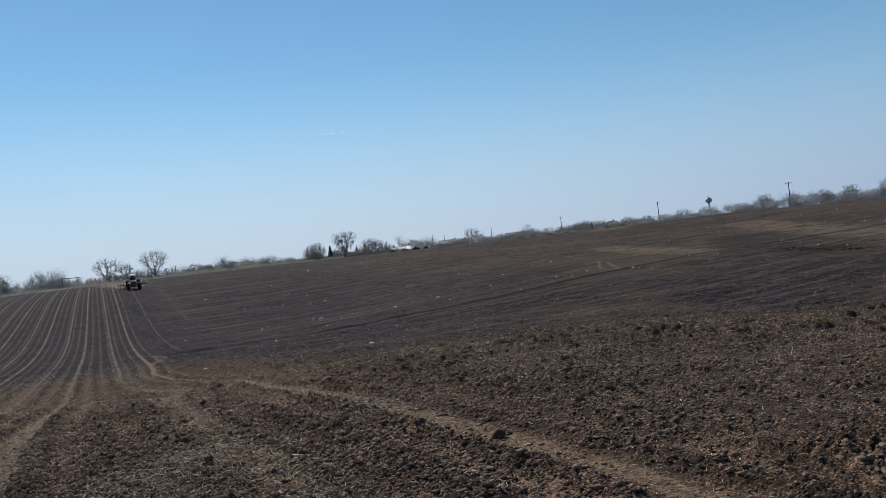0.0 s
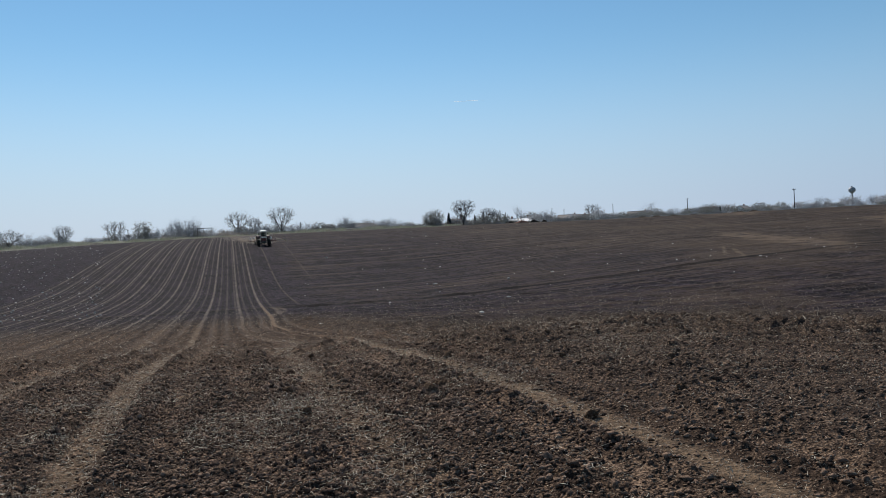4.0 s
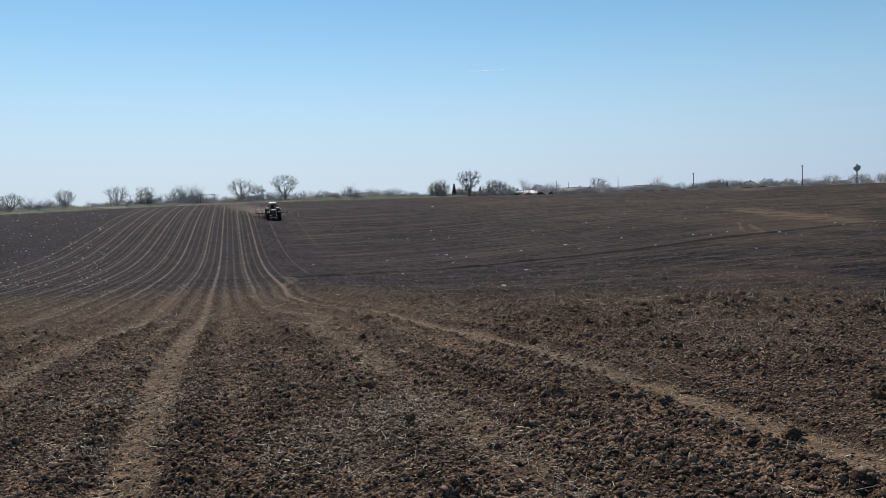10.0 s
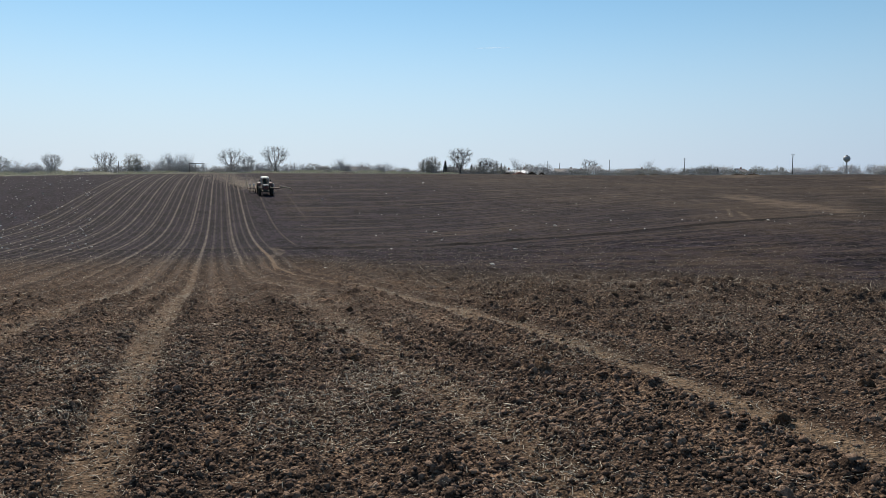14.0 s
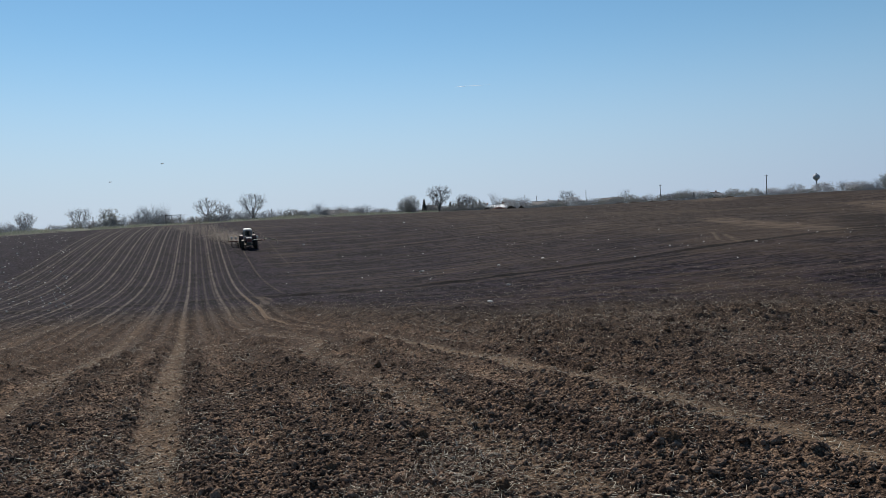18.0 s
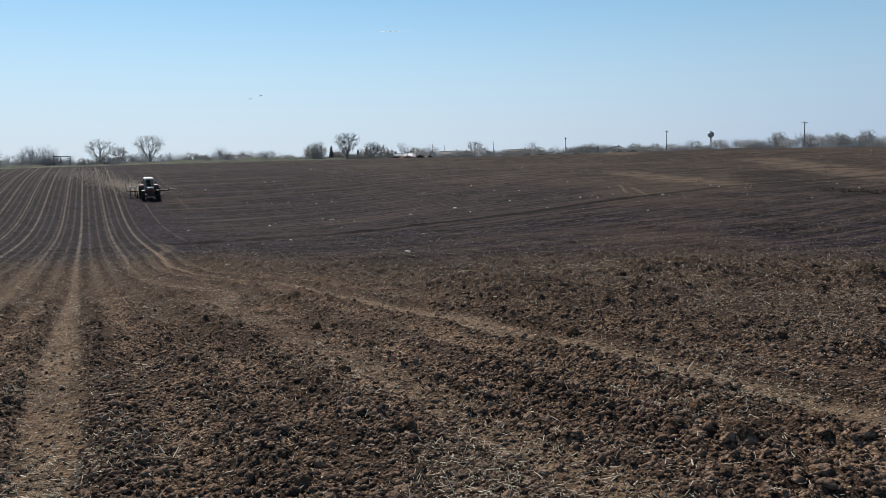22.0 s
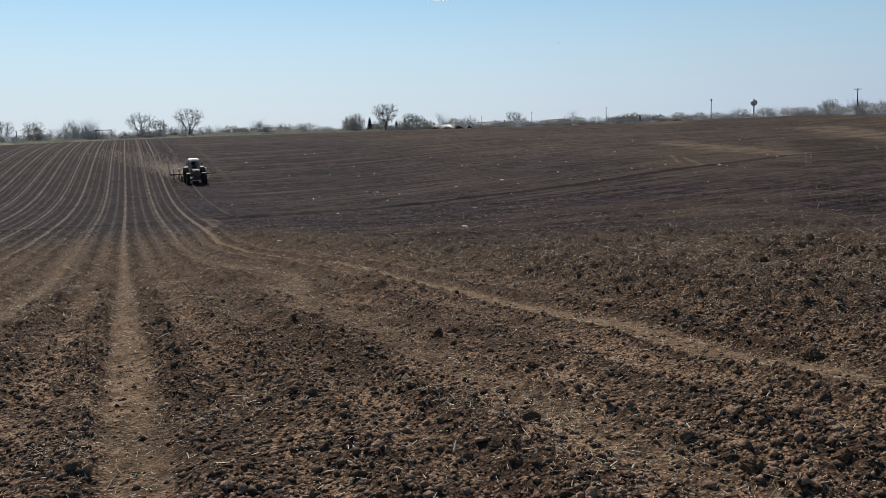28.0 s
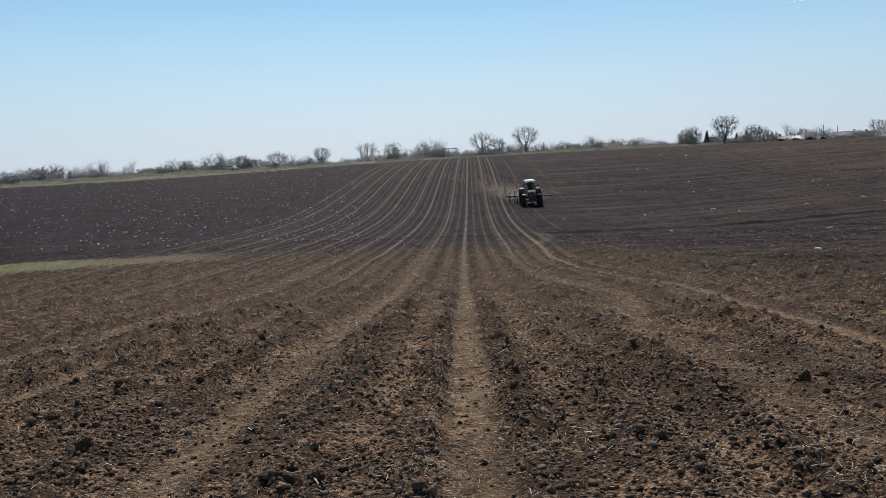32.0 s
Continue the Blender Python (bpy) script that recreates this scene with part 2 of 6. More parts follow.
def soil_material():
    n = Nodes("field_soil")
    p = n.t.nodes.new("ShaderNodeNewGeometry").outputs["Position"]
    x, y, z = n.xyz(p)
    d = n.math("SUBTRACT", y, 42.0)
    bent = n.math("MULTIPLY_ADD", n.math("ADD", n.math("SQRT", n.math("MULTIPLY_ADD", d, d, 400.0)), d), 0.0085,
                  -0.0085 * (math.sqrt(42**2 + 400) - 42))
    u = n.math("SUBTRACT", x, bent)
    # the outer tracks swing out and back where the drill lined up
    def hill(mid, width, high):
        q = n.math("MULTIPLY", n.math("SUBTRACT", y, mid), 1.0 / width)
        return n.math("MULTIPLY", n.math("EXPONENT", n.math("MULTIPLY", n.math("MULTIPLY", q, q), -1.0)), high)
    u = n.math("SUBTRACT", u, n.math("MULTIPLY", n.step(0.8, 3.4, u), n.math("ADD", n.math("ADD", hill(22.5, 7.0, 1.25), hill(37.0, 6.0, -0.4)), n.math("ADD", hill(-2.0, 5.0, 0.33), hill(7.5, 2.5, -0.14)))))
    flat = n.vec(x, y, 0.0)
    r = n.math("SQRT", n.math("ADD", n.math("MULTIPLY", x, x), n.math("MULTIPLY", y, y)))
    az = n.math("ARCTAN2", x, y)
    # soil of dark moist and paler dry crumbs, shade in their gaps coloured in
    big, mid, fine = n.noise(flat, 0.045, 4), n.noise(flat, 0.9, 4), n.noise(p, 11.0, 6, 0.7)
    crumb, grain = n.cells(p, 42.0), n.noise(p, 120.0, 3, 0.6)
    clump = n.noise(n.vec(x, n.math("MULTIPLY", y, 0.6), 0.0), 2.6, 5, 0.65)
    tone = n.math("ADD", n.math("ADD", n.math("MULTIPLY", fine, 0.40), n.math("MULTIPLY", clump, 0.22)),
                  n.math("ADD", n.math("MULTIPLY", n.math("SUBTRACT", 0.75, crumb), 0.20), n.math("MULTIPLY", grain, 0.22)))
    # loose dark windrows between the paler trodden strips
    loose = n.math("COSINE", n.math("MULTIPLY_ADD", u, 2 * math.pi / 1.4, 0.6))
    tone = n.math("SUBTRACT", tone, n.math("MULTIPLY", n.math("MULTIPLY", loose, n.math("MULTIPLY", n.step(5.6, 4.6, u), n.step(0.3, 0.6, n.noise(flat, 0.8, 3)))), 0.02))
    # fine sandy strips along the seed rows, dark clods heaped between them
    rowd = n.math("ABSOLUTE", n.math("SUBTRACT", n.math("FLOORED_MODULO", u, 0.70), 0.35))
    sandy = n.math("MULTIPLY", n.math("MULTIPLY", n.step(0.26, 0.05, n.math("MULTIPLY_ADD", n.math("SUBTRACT", n.noise(flat, 2.2, 4), 0.5), 0.7, rowd)), n.step(4.3, 3.9, u)), n.step(0.36, 0.66, n.noise(n.vec(x, n.math("MULTIPLY", y, 0.45), 4.0), 0.7, 4)))
    tone = n.math("MULTIPLY_ADD", n.math("MULTIPLY", sandy, n.step(26.0, 9.0, r)), 0.07, n.math("SUBTRACT", tone, 0.020))
    col = n.mix(n.step(0.42, 0.64, tone), (0.044, 0.0290, 0.0215), (0.350, 0.233, 0.156))
    # darker soil on the far slope, its clods' own shading put into the colour
    past = n.math("ADD", n.math("SUBTRACT", r, 49.0), n.math("MULTIPLY_ADD", n.step(0.06, 0.40, az), 15.0, n.math("MULTIPLY_ADD", n.noise(flat, 0.22, 4), 10.0, -5.0)))
    slope = n.math("MULTIPLY", n.step(-7.0, 6.0, past), n.math("MULTIPLY_ADD", n.step(80.0, 20.0, n.math("MULTIPLY_ADD", big, 40.0, n.math("SUBTRACT", x, 20.0))), 1.0, 0.0))
    far = n.step(-16.0, 4.0, past)
    spk = n.math("ADD", n.math("MULTIPLY", n.noise(n.vec(n.math("MULTIPLY", x, 2.6), n.math("MULTIPLY", y, 1.2), 0.0), 1.0, 4, 0.65), 0.55), n.math("MULTIPLY", n.noise(n.vec(n.math("MULTIPLY", x, 0.5), n.math("MULTIPLY", y, 0.17), 7.0), 1.0, 4, 0.65), 0.45))
    col = n.mix(n.math("MULTIPLY", far, 0.88), col, n.mix(n.step(0.45, 0.57, spk), (0.0080, 0.0065, 0.0066), (0.062, 0.048, 0.0435)))
    # pale straw and dry crumbs, seen as thin flecks from further off
    fleck = n.step(0.60, 0.66, n.noise(n.vec(n.math("MULTIPLY", x, 1.5), n.math("MULTIPLY", y, 0.9), 11.0), 1.0, 3, 0.6))
    fleck2 = n.step(0.61, 0.67, n.noise(n.vec(n.math("MULTIPLY", x, 5.5), n.math("MULTIPLY", y, 3.2), 12.0), 1.0, 3, 0.6))
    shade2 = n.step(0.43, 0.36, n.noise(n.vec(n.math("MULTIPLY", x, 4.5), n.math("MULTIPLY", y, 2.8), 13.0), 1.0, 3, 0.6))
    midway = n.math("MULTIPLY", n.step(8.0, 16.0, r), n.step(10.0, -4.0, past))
    # shaded sides of the midway clods, coloured in as dark flecks
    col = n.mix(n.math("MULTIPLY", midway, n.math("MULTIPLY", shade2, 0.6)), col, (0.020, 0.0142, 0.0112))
    col = n.mix(n.math("MULTIPLY", midway, n.math("MULTIPLY", fleck2, 0.42)), col, (0.220, 0.172, 0.132))
    col = n.mix(n.math("MULTIPLY", far, n.math("MULTIPLY", fleck, 0.55)), col, (0.170, 0.132, 0.100))
    speck = n.noise(n.vec(n.math("MULTIPLY", x, 5.0), n.math("MULTIPLY", y, 0.75), 21.0), 1.0, 4, 0.7)
    col = n.mix(n.math("MULTIPLY", far, n.math("MULTIPLY", n.step(0.54, 0.63, speck), 0.5)), col, (0.150, 0.115, 0.088))
    # the same shading of clods further off, painted as dark specks
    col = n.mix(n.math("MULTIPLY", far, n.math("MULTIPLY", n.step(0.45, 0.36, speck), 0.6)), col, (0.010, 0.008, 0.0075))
    # self-shadow of the slope's clods, multiplied into the colour with a purple tint
    dim = n.t.nodes.new("ShaderNodeMix")
    dim.data_type, dim.blend_type = "RGBA", "MULTIPLY"
    n.put(dim.inputs[0], slope)
    n.put(dim.inputs[6], col)
    dim.inputs[7].default_value = (0.42, 0.40, 0.68, 1)
    col = dim.outputs[2]
    # streaks along the contour on the unsown slope
    arc = n.vec(n.math("MULTIPLY", x, 0.026), n.math("MULTIPLY", n.math("SUBTRACT", y, n.math("MULTIPLY", n.step(20.0, 75.0, x), 9.0)), 0.62), 0.0)
    streak = n.noise(arc, 1.0, 5, 0.72)
    arc2 = n.vec(n.math("MULTIPLY", az, 5.0), n.math("MULTIPLY", r, 0.06), 3.0)
    patch = n.noise(arc2, 1.0, 3)
    right = n.math("MULTIPLY", n.step(6.0, 12.0, u), n.step(20.0, 40.0, r))
    col = n.mix(n.math("MULTIPLY", right, n.math("MULTIPLY", n.step(0.51, 0.60, streak), 0.42)), col, (0.098, 0.070, 0.049))
    col = n.mix(n.math("MULTIPLY", right, n.math("MULTIPLY", n.step(0.48, 0.40, streak), 0.55)), col, (0.011, 0.0085, 0.0078))
    col = n.mix(n.math("MULTIPLY", n.math("MULTIPLY", right, n.step(0.30, 0.65, az)), n.math("MULTIPLY", n.step(0.46, 0.64, patch), 0.40)), col, (0.085, 0.060, 0.041))
    lines = n.noise(n.vec(n.math("MULTIPLY", x, 0.10), n.math("MULTIPLY", n.math("SUBTRACT", y, n.math("MULTIPLY", n.step(20.0, 75.0, x), 9.0)), 1.7), 9.0), 1.0, 4, 0.7)
    col = n.mix(n.math("MULTIPLY", right, n.math("MULTIPLY", n.step(0.52, 0.62, lines), 0.34)), col, (0.105, 0.078, 0.058))
    col = n.mix(n.math("MULTIPLY", right, n.math("MULTIPLY", n.step(0.47, 0.37, lines), 0.45)), col, (0.013, 0.010, 0.009))
    # dry trodden bands on the rise, and the short forked mark beside them
    ragged = n.math("MULTIPLY_ADD", n.noise(flat, 0.12, 4), 9.0, -4.5)
    def line(px, py, qx, qy, half, soft):
        ln = math.hypot(qx - px, qy - py)
        dx, dy = (qx - px) / ln, (qy - py) / ln
        across = n.math("ABSOLUTE", n.math("ADD", n.math("ADD", n.math("MULTIPLY", x, -dy), n.math("MULTIPLY", y, dx)), px * dy - py * dx))
        along = n.math("ABSOLUTE", n.math("ADD", n.math("ADD", n.math("MULTIPLY", x, dx), n.math("MULTIPLY", y, dy)), -(px + qx) / 2 * dx - (py + qy) / 2 * dy))
        return n.math("MULTIPLY", n.step(half + soft, half, across), n.step(ln / 2 + soft, ln / 2 - soft, along))
    band = n.math("MAXIMUM", line(72, 40, 120, 114, 2.2, 4.0), n.math("MAXIMUM", line(80, 106, 66, 64, 1.4, 3.0), line(113, 150, 150, 190, 2.0, 6.0)))
    col = n.mix(n.math("MULTIPLY", n.math("MULTIPLY", band, n.step(0.35, 0.62, n.noise(flat, 0.35, 4))), 0.65), col, (0.155, 0.114, 0.082))
    fork = n.math("MAXIMUM", line(61.2, 80.7, 52.2, 67.8, 0.06, 0.28), line(58.8, 75.5, 51.0, 63.0, 0.10, 0.32))
    moist = n.math("MULTIPLY", n.math("MAXIMUM", line(92, 86, 66, 58, 2.5, 4.0), line(66, 54, 61, 44, 1.6, 2.5)), n.step(0.3, 0.6, n.noise(flat, 0.25, 5, 0.7)))
    col = n.mix(n.math("MULTIPLY", moist, 0.7), col, (0.016, 0.012, 0.010))
    col = n.mix(n.math("MULTIPLY", fork, n.math("MULTIPLY", n.step(0.32, 0.6, n.noise(flat, 0.9, 4)), 0.42)), col, (0.18, 0.138, 0.10))
    # the plough furrow across the valley, its shaded face painted as a near-black line
    def wave(k, ph, amp):
        return n.math("MULTIPLY", n.math("SINE", n.math("MULTIPLY_ADD", x, k, ph)), amp)
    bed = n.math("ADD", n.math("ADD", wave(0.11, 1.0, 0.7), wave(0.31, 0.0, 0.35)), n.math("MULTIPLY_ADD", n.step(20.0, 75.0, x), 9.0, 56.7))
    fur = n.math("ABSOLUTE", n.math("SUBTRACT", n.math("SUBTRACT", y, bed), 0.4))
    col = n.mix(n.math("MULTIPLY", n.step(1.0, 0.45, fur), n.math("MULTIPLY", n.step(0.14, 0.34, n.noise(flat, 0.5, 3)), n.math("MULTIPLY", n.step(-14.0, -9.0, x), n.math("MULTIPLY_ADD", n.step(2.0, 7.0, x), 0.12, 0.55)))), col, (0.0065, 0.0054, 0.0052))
    col = n.mix(n.math("MULTIPLY", n.step(1.2, 0.3, n.math("ABSOLUTE", n.math("SUBTRACT", n.math("SUBTRACT", y, bed), 2.2))), 0.25), col, (0.09, 0.065, 0.045))
    turnspot = n.math("MULTIPLY", n.math("MAXIMUM", line(4.6, 59.4, 5.3, 57.5, 0.20, 0.35), n.math("MAXIMUM", line(5.3, 57.5, 4.9, 51.5, 0.20, 0.35), line(4.9, 51.5, 3.6, 45.5, 0.14, 0.35))), n.step(0.3, 0.55, n.noise(flat, 1.1, 4)))
    col = n.mix(n.math("MULTIPLY", turnspot, 0.5), col, (0.17, 0.132, 0.10))
    # the unsown ground is greyer
    grey = n.t.nodes.new("ShaderNodeMix")
    grey.data_type, grey.blend_type = "RGBA", "MULTIPLY"
    n.put(grey.inputs[0], n.math("MULTIPLY", n.step(4.2, 6.0, u), n.step(4.0, -6.0, past)))
    n.put(grey.inputs[6], col)
    grey.inputs[7].default_value = (0.90, 0.96, 1.02, 1)
    col = grey.outputs[2]
    # wheel tracks in pairs, one pair a pass, and the finer seed rows between
    sown = n.math("MULTIPLY", n.step(5.4, 4.6, u), n.step(-19.2, -18.0, n.math("MULTIPLY_ADD", mid, 1.0, u)))
    off = n.math("ABSOLUTE", n.math("SUBTRACT", n.math("FLOORED_MODULO", n.math("ADD", u, 1.24 + 2.075), 4.15), 2.075))
    wob = n.math("MULTIPLY_ADD", n.noise(flat, 1.6, 3), 0.12, -0.06)
    wheel = n.math("ABSOLUTE", n.math("ADD", n.math("SUBTRACT", off, 0.90), wob))
    wide = n.math("MULTIPLY_ADD", n.step(6.0, 45.0, y), -0.06, 0.13)
    side = n.math("MULTIPLY_ADD", n.math("MULTIPLY", n.math("MULTIPLY", n.step(1.3, 1.6, u), n.step(2.9, 2.4, u)), n.math("MULTIPLY", n.step(44.0, 32.0, y), n.math("MULTIPLY_ADD", n.step(5.0, 10.0, y), 0.5, 0.15))), -1.0, 1.0)
    wear = n.step(0.08, 0.42, n.math("MULTIPLY_ADD", n.noise(n.vec(n.math("MULTIPLY", x, 1.3), n.math("MULTIPLY", y, 0.35)), 1.0, 3), 0.8, n.math("MULTIPLY", fine, 0.35)))
    tr = n.math("MULTIPLY", n.math("MULTIPLY", sown, n.step(n.math("ADD", wide, 0.1), n.math("MULTIPLY", wide, 0.5), wheel)), wear)
    row = n.math("ABSOLUTE", n.math("SUBTRACT", n.math("FLOORED_MODULO", u, 0.70), 0.35))
    rowm = n.math("MULTIPLY", n.math("MULTIPLY", sown, n.step(0.14, 0.04, row)), n.math("MULTIPLY", n.step(16.0, 40.0, y), 0.54))
    torn = n.step(0.36, 0.58, n.noise(n.vec(n.math("MULTIPLY", x, 2.0), n.math("MULTIPLY", y, 0.6), 5.0), 1.0, 6, 0.75))
    gap = n.math("MULTIPLY", n.math("MULTIPLY", sown, n.step(0.20, 0.32, row)), n.math("MULTIPLY", n.step(18.0, 45.0, y), 0.62))
    col = n.mix(gap, col, (0.014, 0.0112, 0.0098))
    col = n.mix(n.math("MULTIPLY", rowm, torn), col, (0.110, 0.088, 0.073))
    tr = n.math("MULTIPLY", n.math("MULTIPLY", tr, side), n.math("MULTIPLY_ADD", torn, 0.45, 0.55))
    quiet = n.math("MULTIPLY_ADD", n.math("MULTIPLY", n.step(-2.9, -3.4, u), n.step(42.0, 26.0, y)), -0.55, 1.0)
    col = n.mix(n.math("MULTIPLY", n.math("MULTIPLY", tr, quiet), n.math("MULTIPLY_ADD", far, 0.12, 0.62)), col, n.mix(n.math("MULTIPLY", far, 0.9), n.mix(n.step(0.3, 0.7, fine), (0.066, 0.045, 0.030), (0.270, 0.186, 0.120)), n.mix(torn, (0.068, 0.057, 0.050), (0.182, 0.153, 0.131))))
    # the narrow outermost track beside the unsown ground
    edge = n.math("ABSOLUTE", n.math("ADD", n.math("SUBTRACT", u, 3.80), n.math("MULTIPLY", wob, 0.6)))
    col = n.mix(n.math("MULTIPLY", n.step(0.155, 0.05, edge), n.math("MULTIPLY", n.math("MULTIPLY_ADD", torn, 0.35, 0.65), n.step(72.0, 50.0, y))), col, n.mix(n.step(0.3, 0.7, fine), (0.072, 0.050, 0.034), (0.250, 0.172, 0.112)))
    # the line drawn by the marker disc, which the tractor follows
    mark = n.math("MULTIPLY", n.step(0.16, 0.05, n.math("ABSOLUTE", n.math("SUBTRACT", u, 6.85))), n.math("MULTIPLY", n.step(60.0, 64.0, y), n.step(0.3, 0.6, n.noise(flat, 0.4, 2))))
    mark2 = n.math("MULTIPLY", n.step(0.16, 0.05, n.math("ABSOLUTE", n.math("SUBTRACT", u, 11.2))), n.step(95.0, 99.0, y))
    col = n.mix(n.math("MULTIPLY", n.math("MAXIMUM", mark, n.math("MULTIPLY", mark2, 0.5)), 0.5), col, (0.11, 0.085, 0.065))
    # grass along the far margin
    re = n.math("MULTIPLY_ADD", n.step(0.12, -0.02, az), -14.0, n.math("MULTIPLY_ADD", n.math("MULTIPLY", az, az), 20.0, 221.0))
    grass = n.math("MULTIPLY", n.step(-3.0, 3.0, n.math("SUBTRACT", r, re)), n.step(0.35, 0.55, n.noise(flat, 0.16, 4)))
    col = n.mix(n.math("MULTIPLY", grass, 0.85), col, n.mix(n.noise(flat, 0.5, 3), (0.11, 0.125, 0.078), (0.24, 0.228, 0.18)))
    verge = n.math("MULTIPLY_ADD", n.noise(flat, 0.3, 4), 5.0, n.math("SUBTRACT", r, 49.5))
    bare = n.math("MULTIPLY", n.step(-0.24, -0.36, az), n.step(3.6, 1.6, n.math("ABSOLUTE", verge)))
    col = n.mix(n.math("MULTIPLY", bare, 0.7), col, n.mix(fine, (0.10, 0.077, 0.055), (0.27, 0.22, 0.165)))
    green = n.math("MULTIPLY", n.step(-0.375, -0.415, n.math("MULTIPLY_ADD", n.noise(flat, 0.5, 3), 0.06, az)), n.step(3.4, 2.2, n.math("ABSOLUTE", n.math("SUBTRACT", verge, 1.2))))
    col = n.mix(n.math("MULTIPLY", green, 0.8), col, n.mix(n.noise(flat, 1.6, 4), (0.075, 0.115, 0.030), (0.21, 0.20, 0.11)))
    h = n.math("ADD", n.math("MULTIPLY", fine, 0.8), n.math("ADD", n.math("MULTIPLY", grain, 0.12), n.math("MULTIPLY", crumb, -0.45)))
    h = n.math("MULTIPLY_ADD", n.noise(p, 36.0, 4, 0.7), 0.55, n.math("MULTIPLY_ADD", n.cells(p, 22.0), -0.35, h))
    b = n.bump(h, 1.0, 0.034)
    swell = n.t.nodes.new("ShaderNodeBump")
    swell.inputs["Strength"].default_value, swell.inputs["Distance"].default_value = 0.6, 0.2
    n.put(swell.inputs["Height"], n.math("MULTIPLY", n.math("ADD", spk, n.math("MULTIPLY", n.math("MULTIPLY", n.math("ADD", streak, lines), right), 0.6)), far))
    n.put(b.inputs["Normal"], swell.outputs[0])
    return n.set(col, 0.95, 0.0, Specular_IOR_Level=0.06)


SOIL = soil_material()


def mesh_from(name, verts, faces, mat=None, smooth_faces=True):
    """A mesh from arrays of points and of equal-sized faces."""
    verts, faces = np.asarray(verts, np.float32), np.asarray(faces, np.int32)
    me = bpy.data.meshes.new(name)
    k = faces.shape[1]
    me.vertices.add(len(verts))
    me.vertices.foreach_set("co", verts.ravel())
    me.loops.add(faces.size)
    me.loops.foreach_set("vertex_index", faces.ravel())
    me.polygons.add(len(faces))
    me.polygons.foreach_set("loop_start", np.arange(0, faces.size, k, dtype=np.int32))
    if smooth_faces:
        me.polygons.foreach_set("use_smooth", np.ones(len(faces), bool))
    me.update(calc_edges=True)
    if mat:
        me.materials.append(mat)
    return me


# ---- the ground ----
def row_of(x, y):
    """Place across the seed rows, following their bends."""
    u = x - bend(y)
    return u - smooth(0.8, 3.4, u) * (1.25 * np.exp(-((y - 22.5) / 7) ** 2) - 0.4 * np.exp(-((y - 37) / 6) ** 2)
                                     + 0.33 * np.exp(-((y + 2) / 5) ** 2) - 0.14 * np.exp(-((y - 7.5) / 2.5) ** 2))


def tracks_at(x, y):
    """1 on the wheel tracks, 0 beside them."""
    u = row_of(x, y)
    off = np.abs(np.mod(u + 1.24 + 2.075, 4.15) - 2.075)
    wob = 0.03 * vnoise(x, y, 0.5, 5)
    half = 0.29 - 0.03 * smooth(1.3, 1.6, u) + 0.07 * smooth(3.0, 3.4, u)
    return smooth(half, half * 0.45, np.abs(off - 0.90 + wob)) * smooth(5.4, 4.6, u) * (1 - 0.12 * smooth(1.3, 1.6, u) * smooth(2.9, 2.4, u))


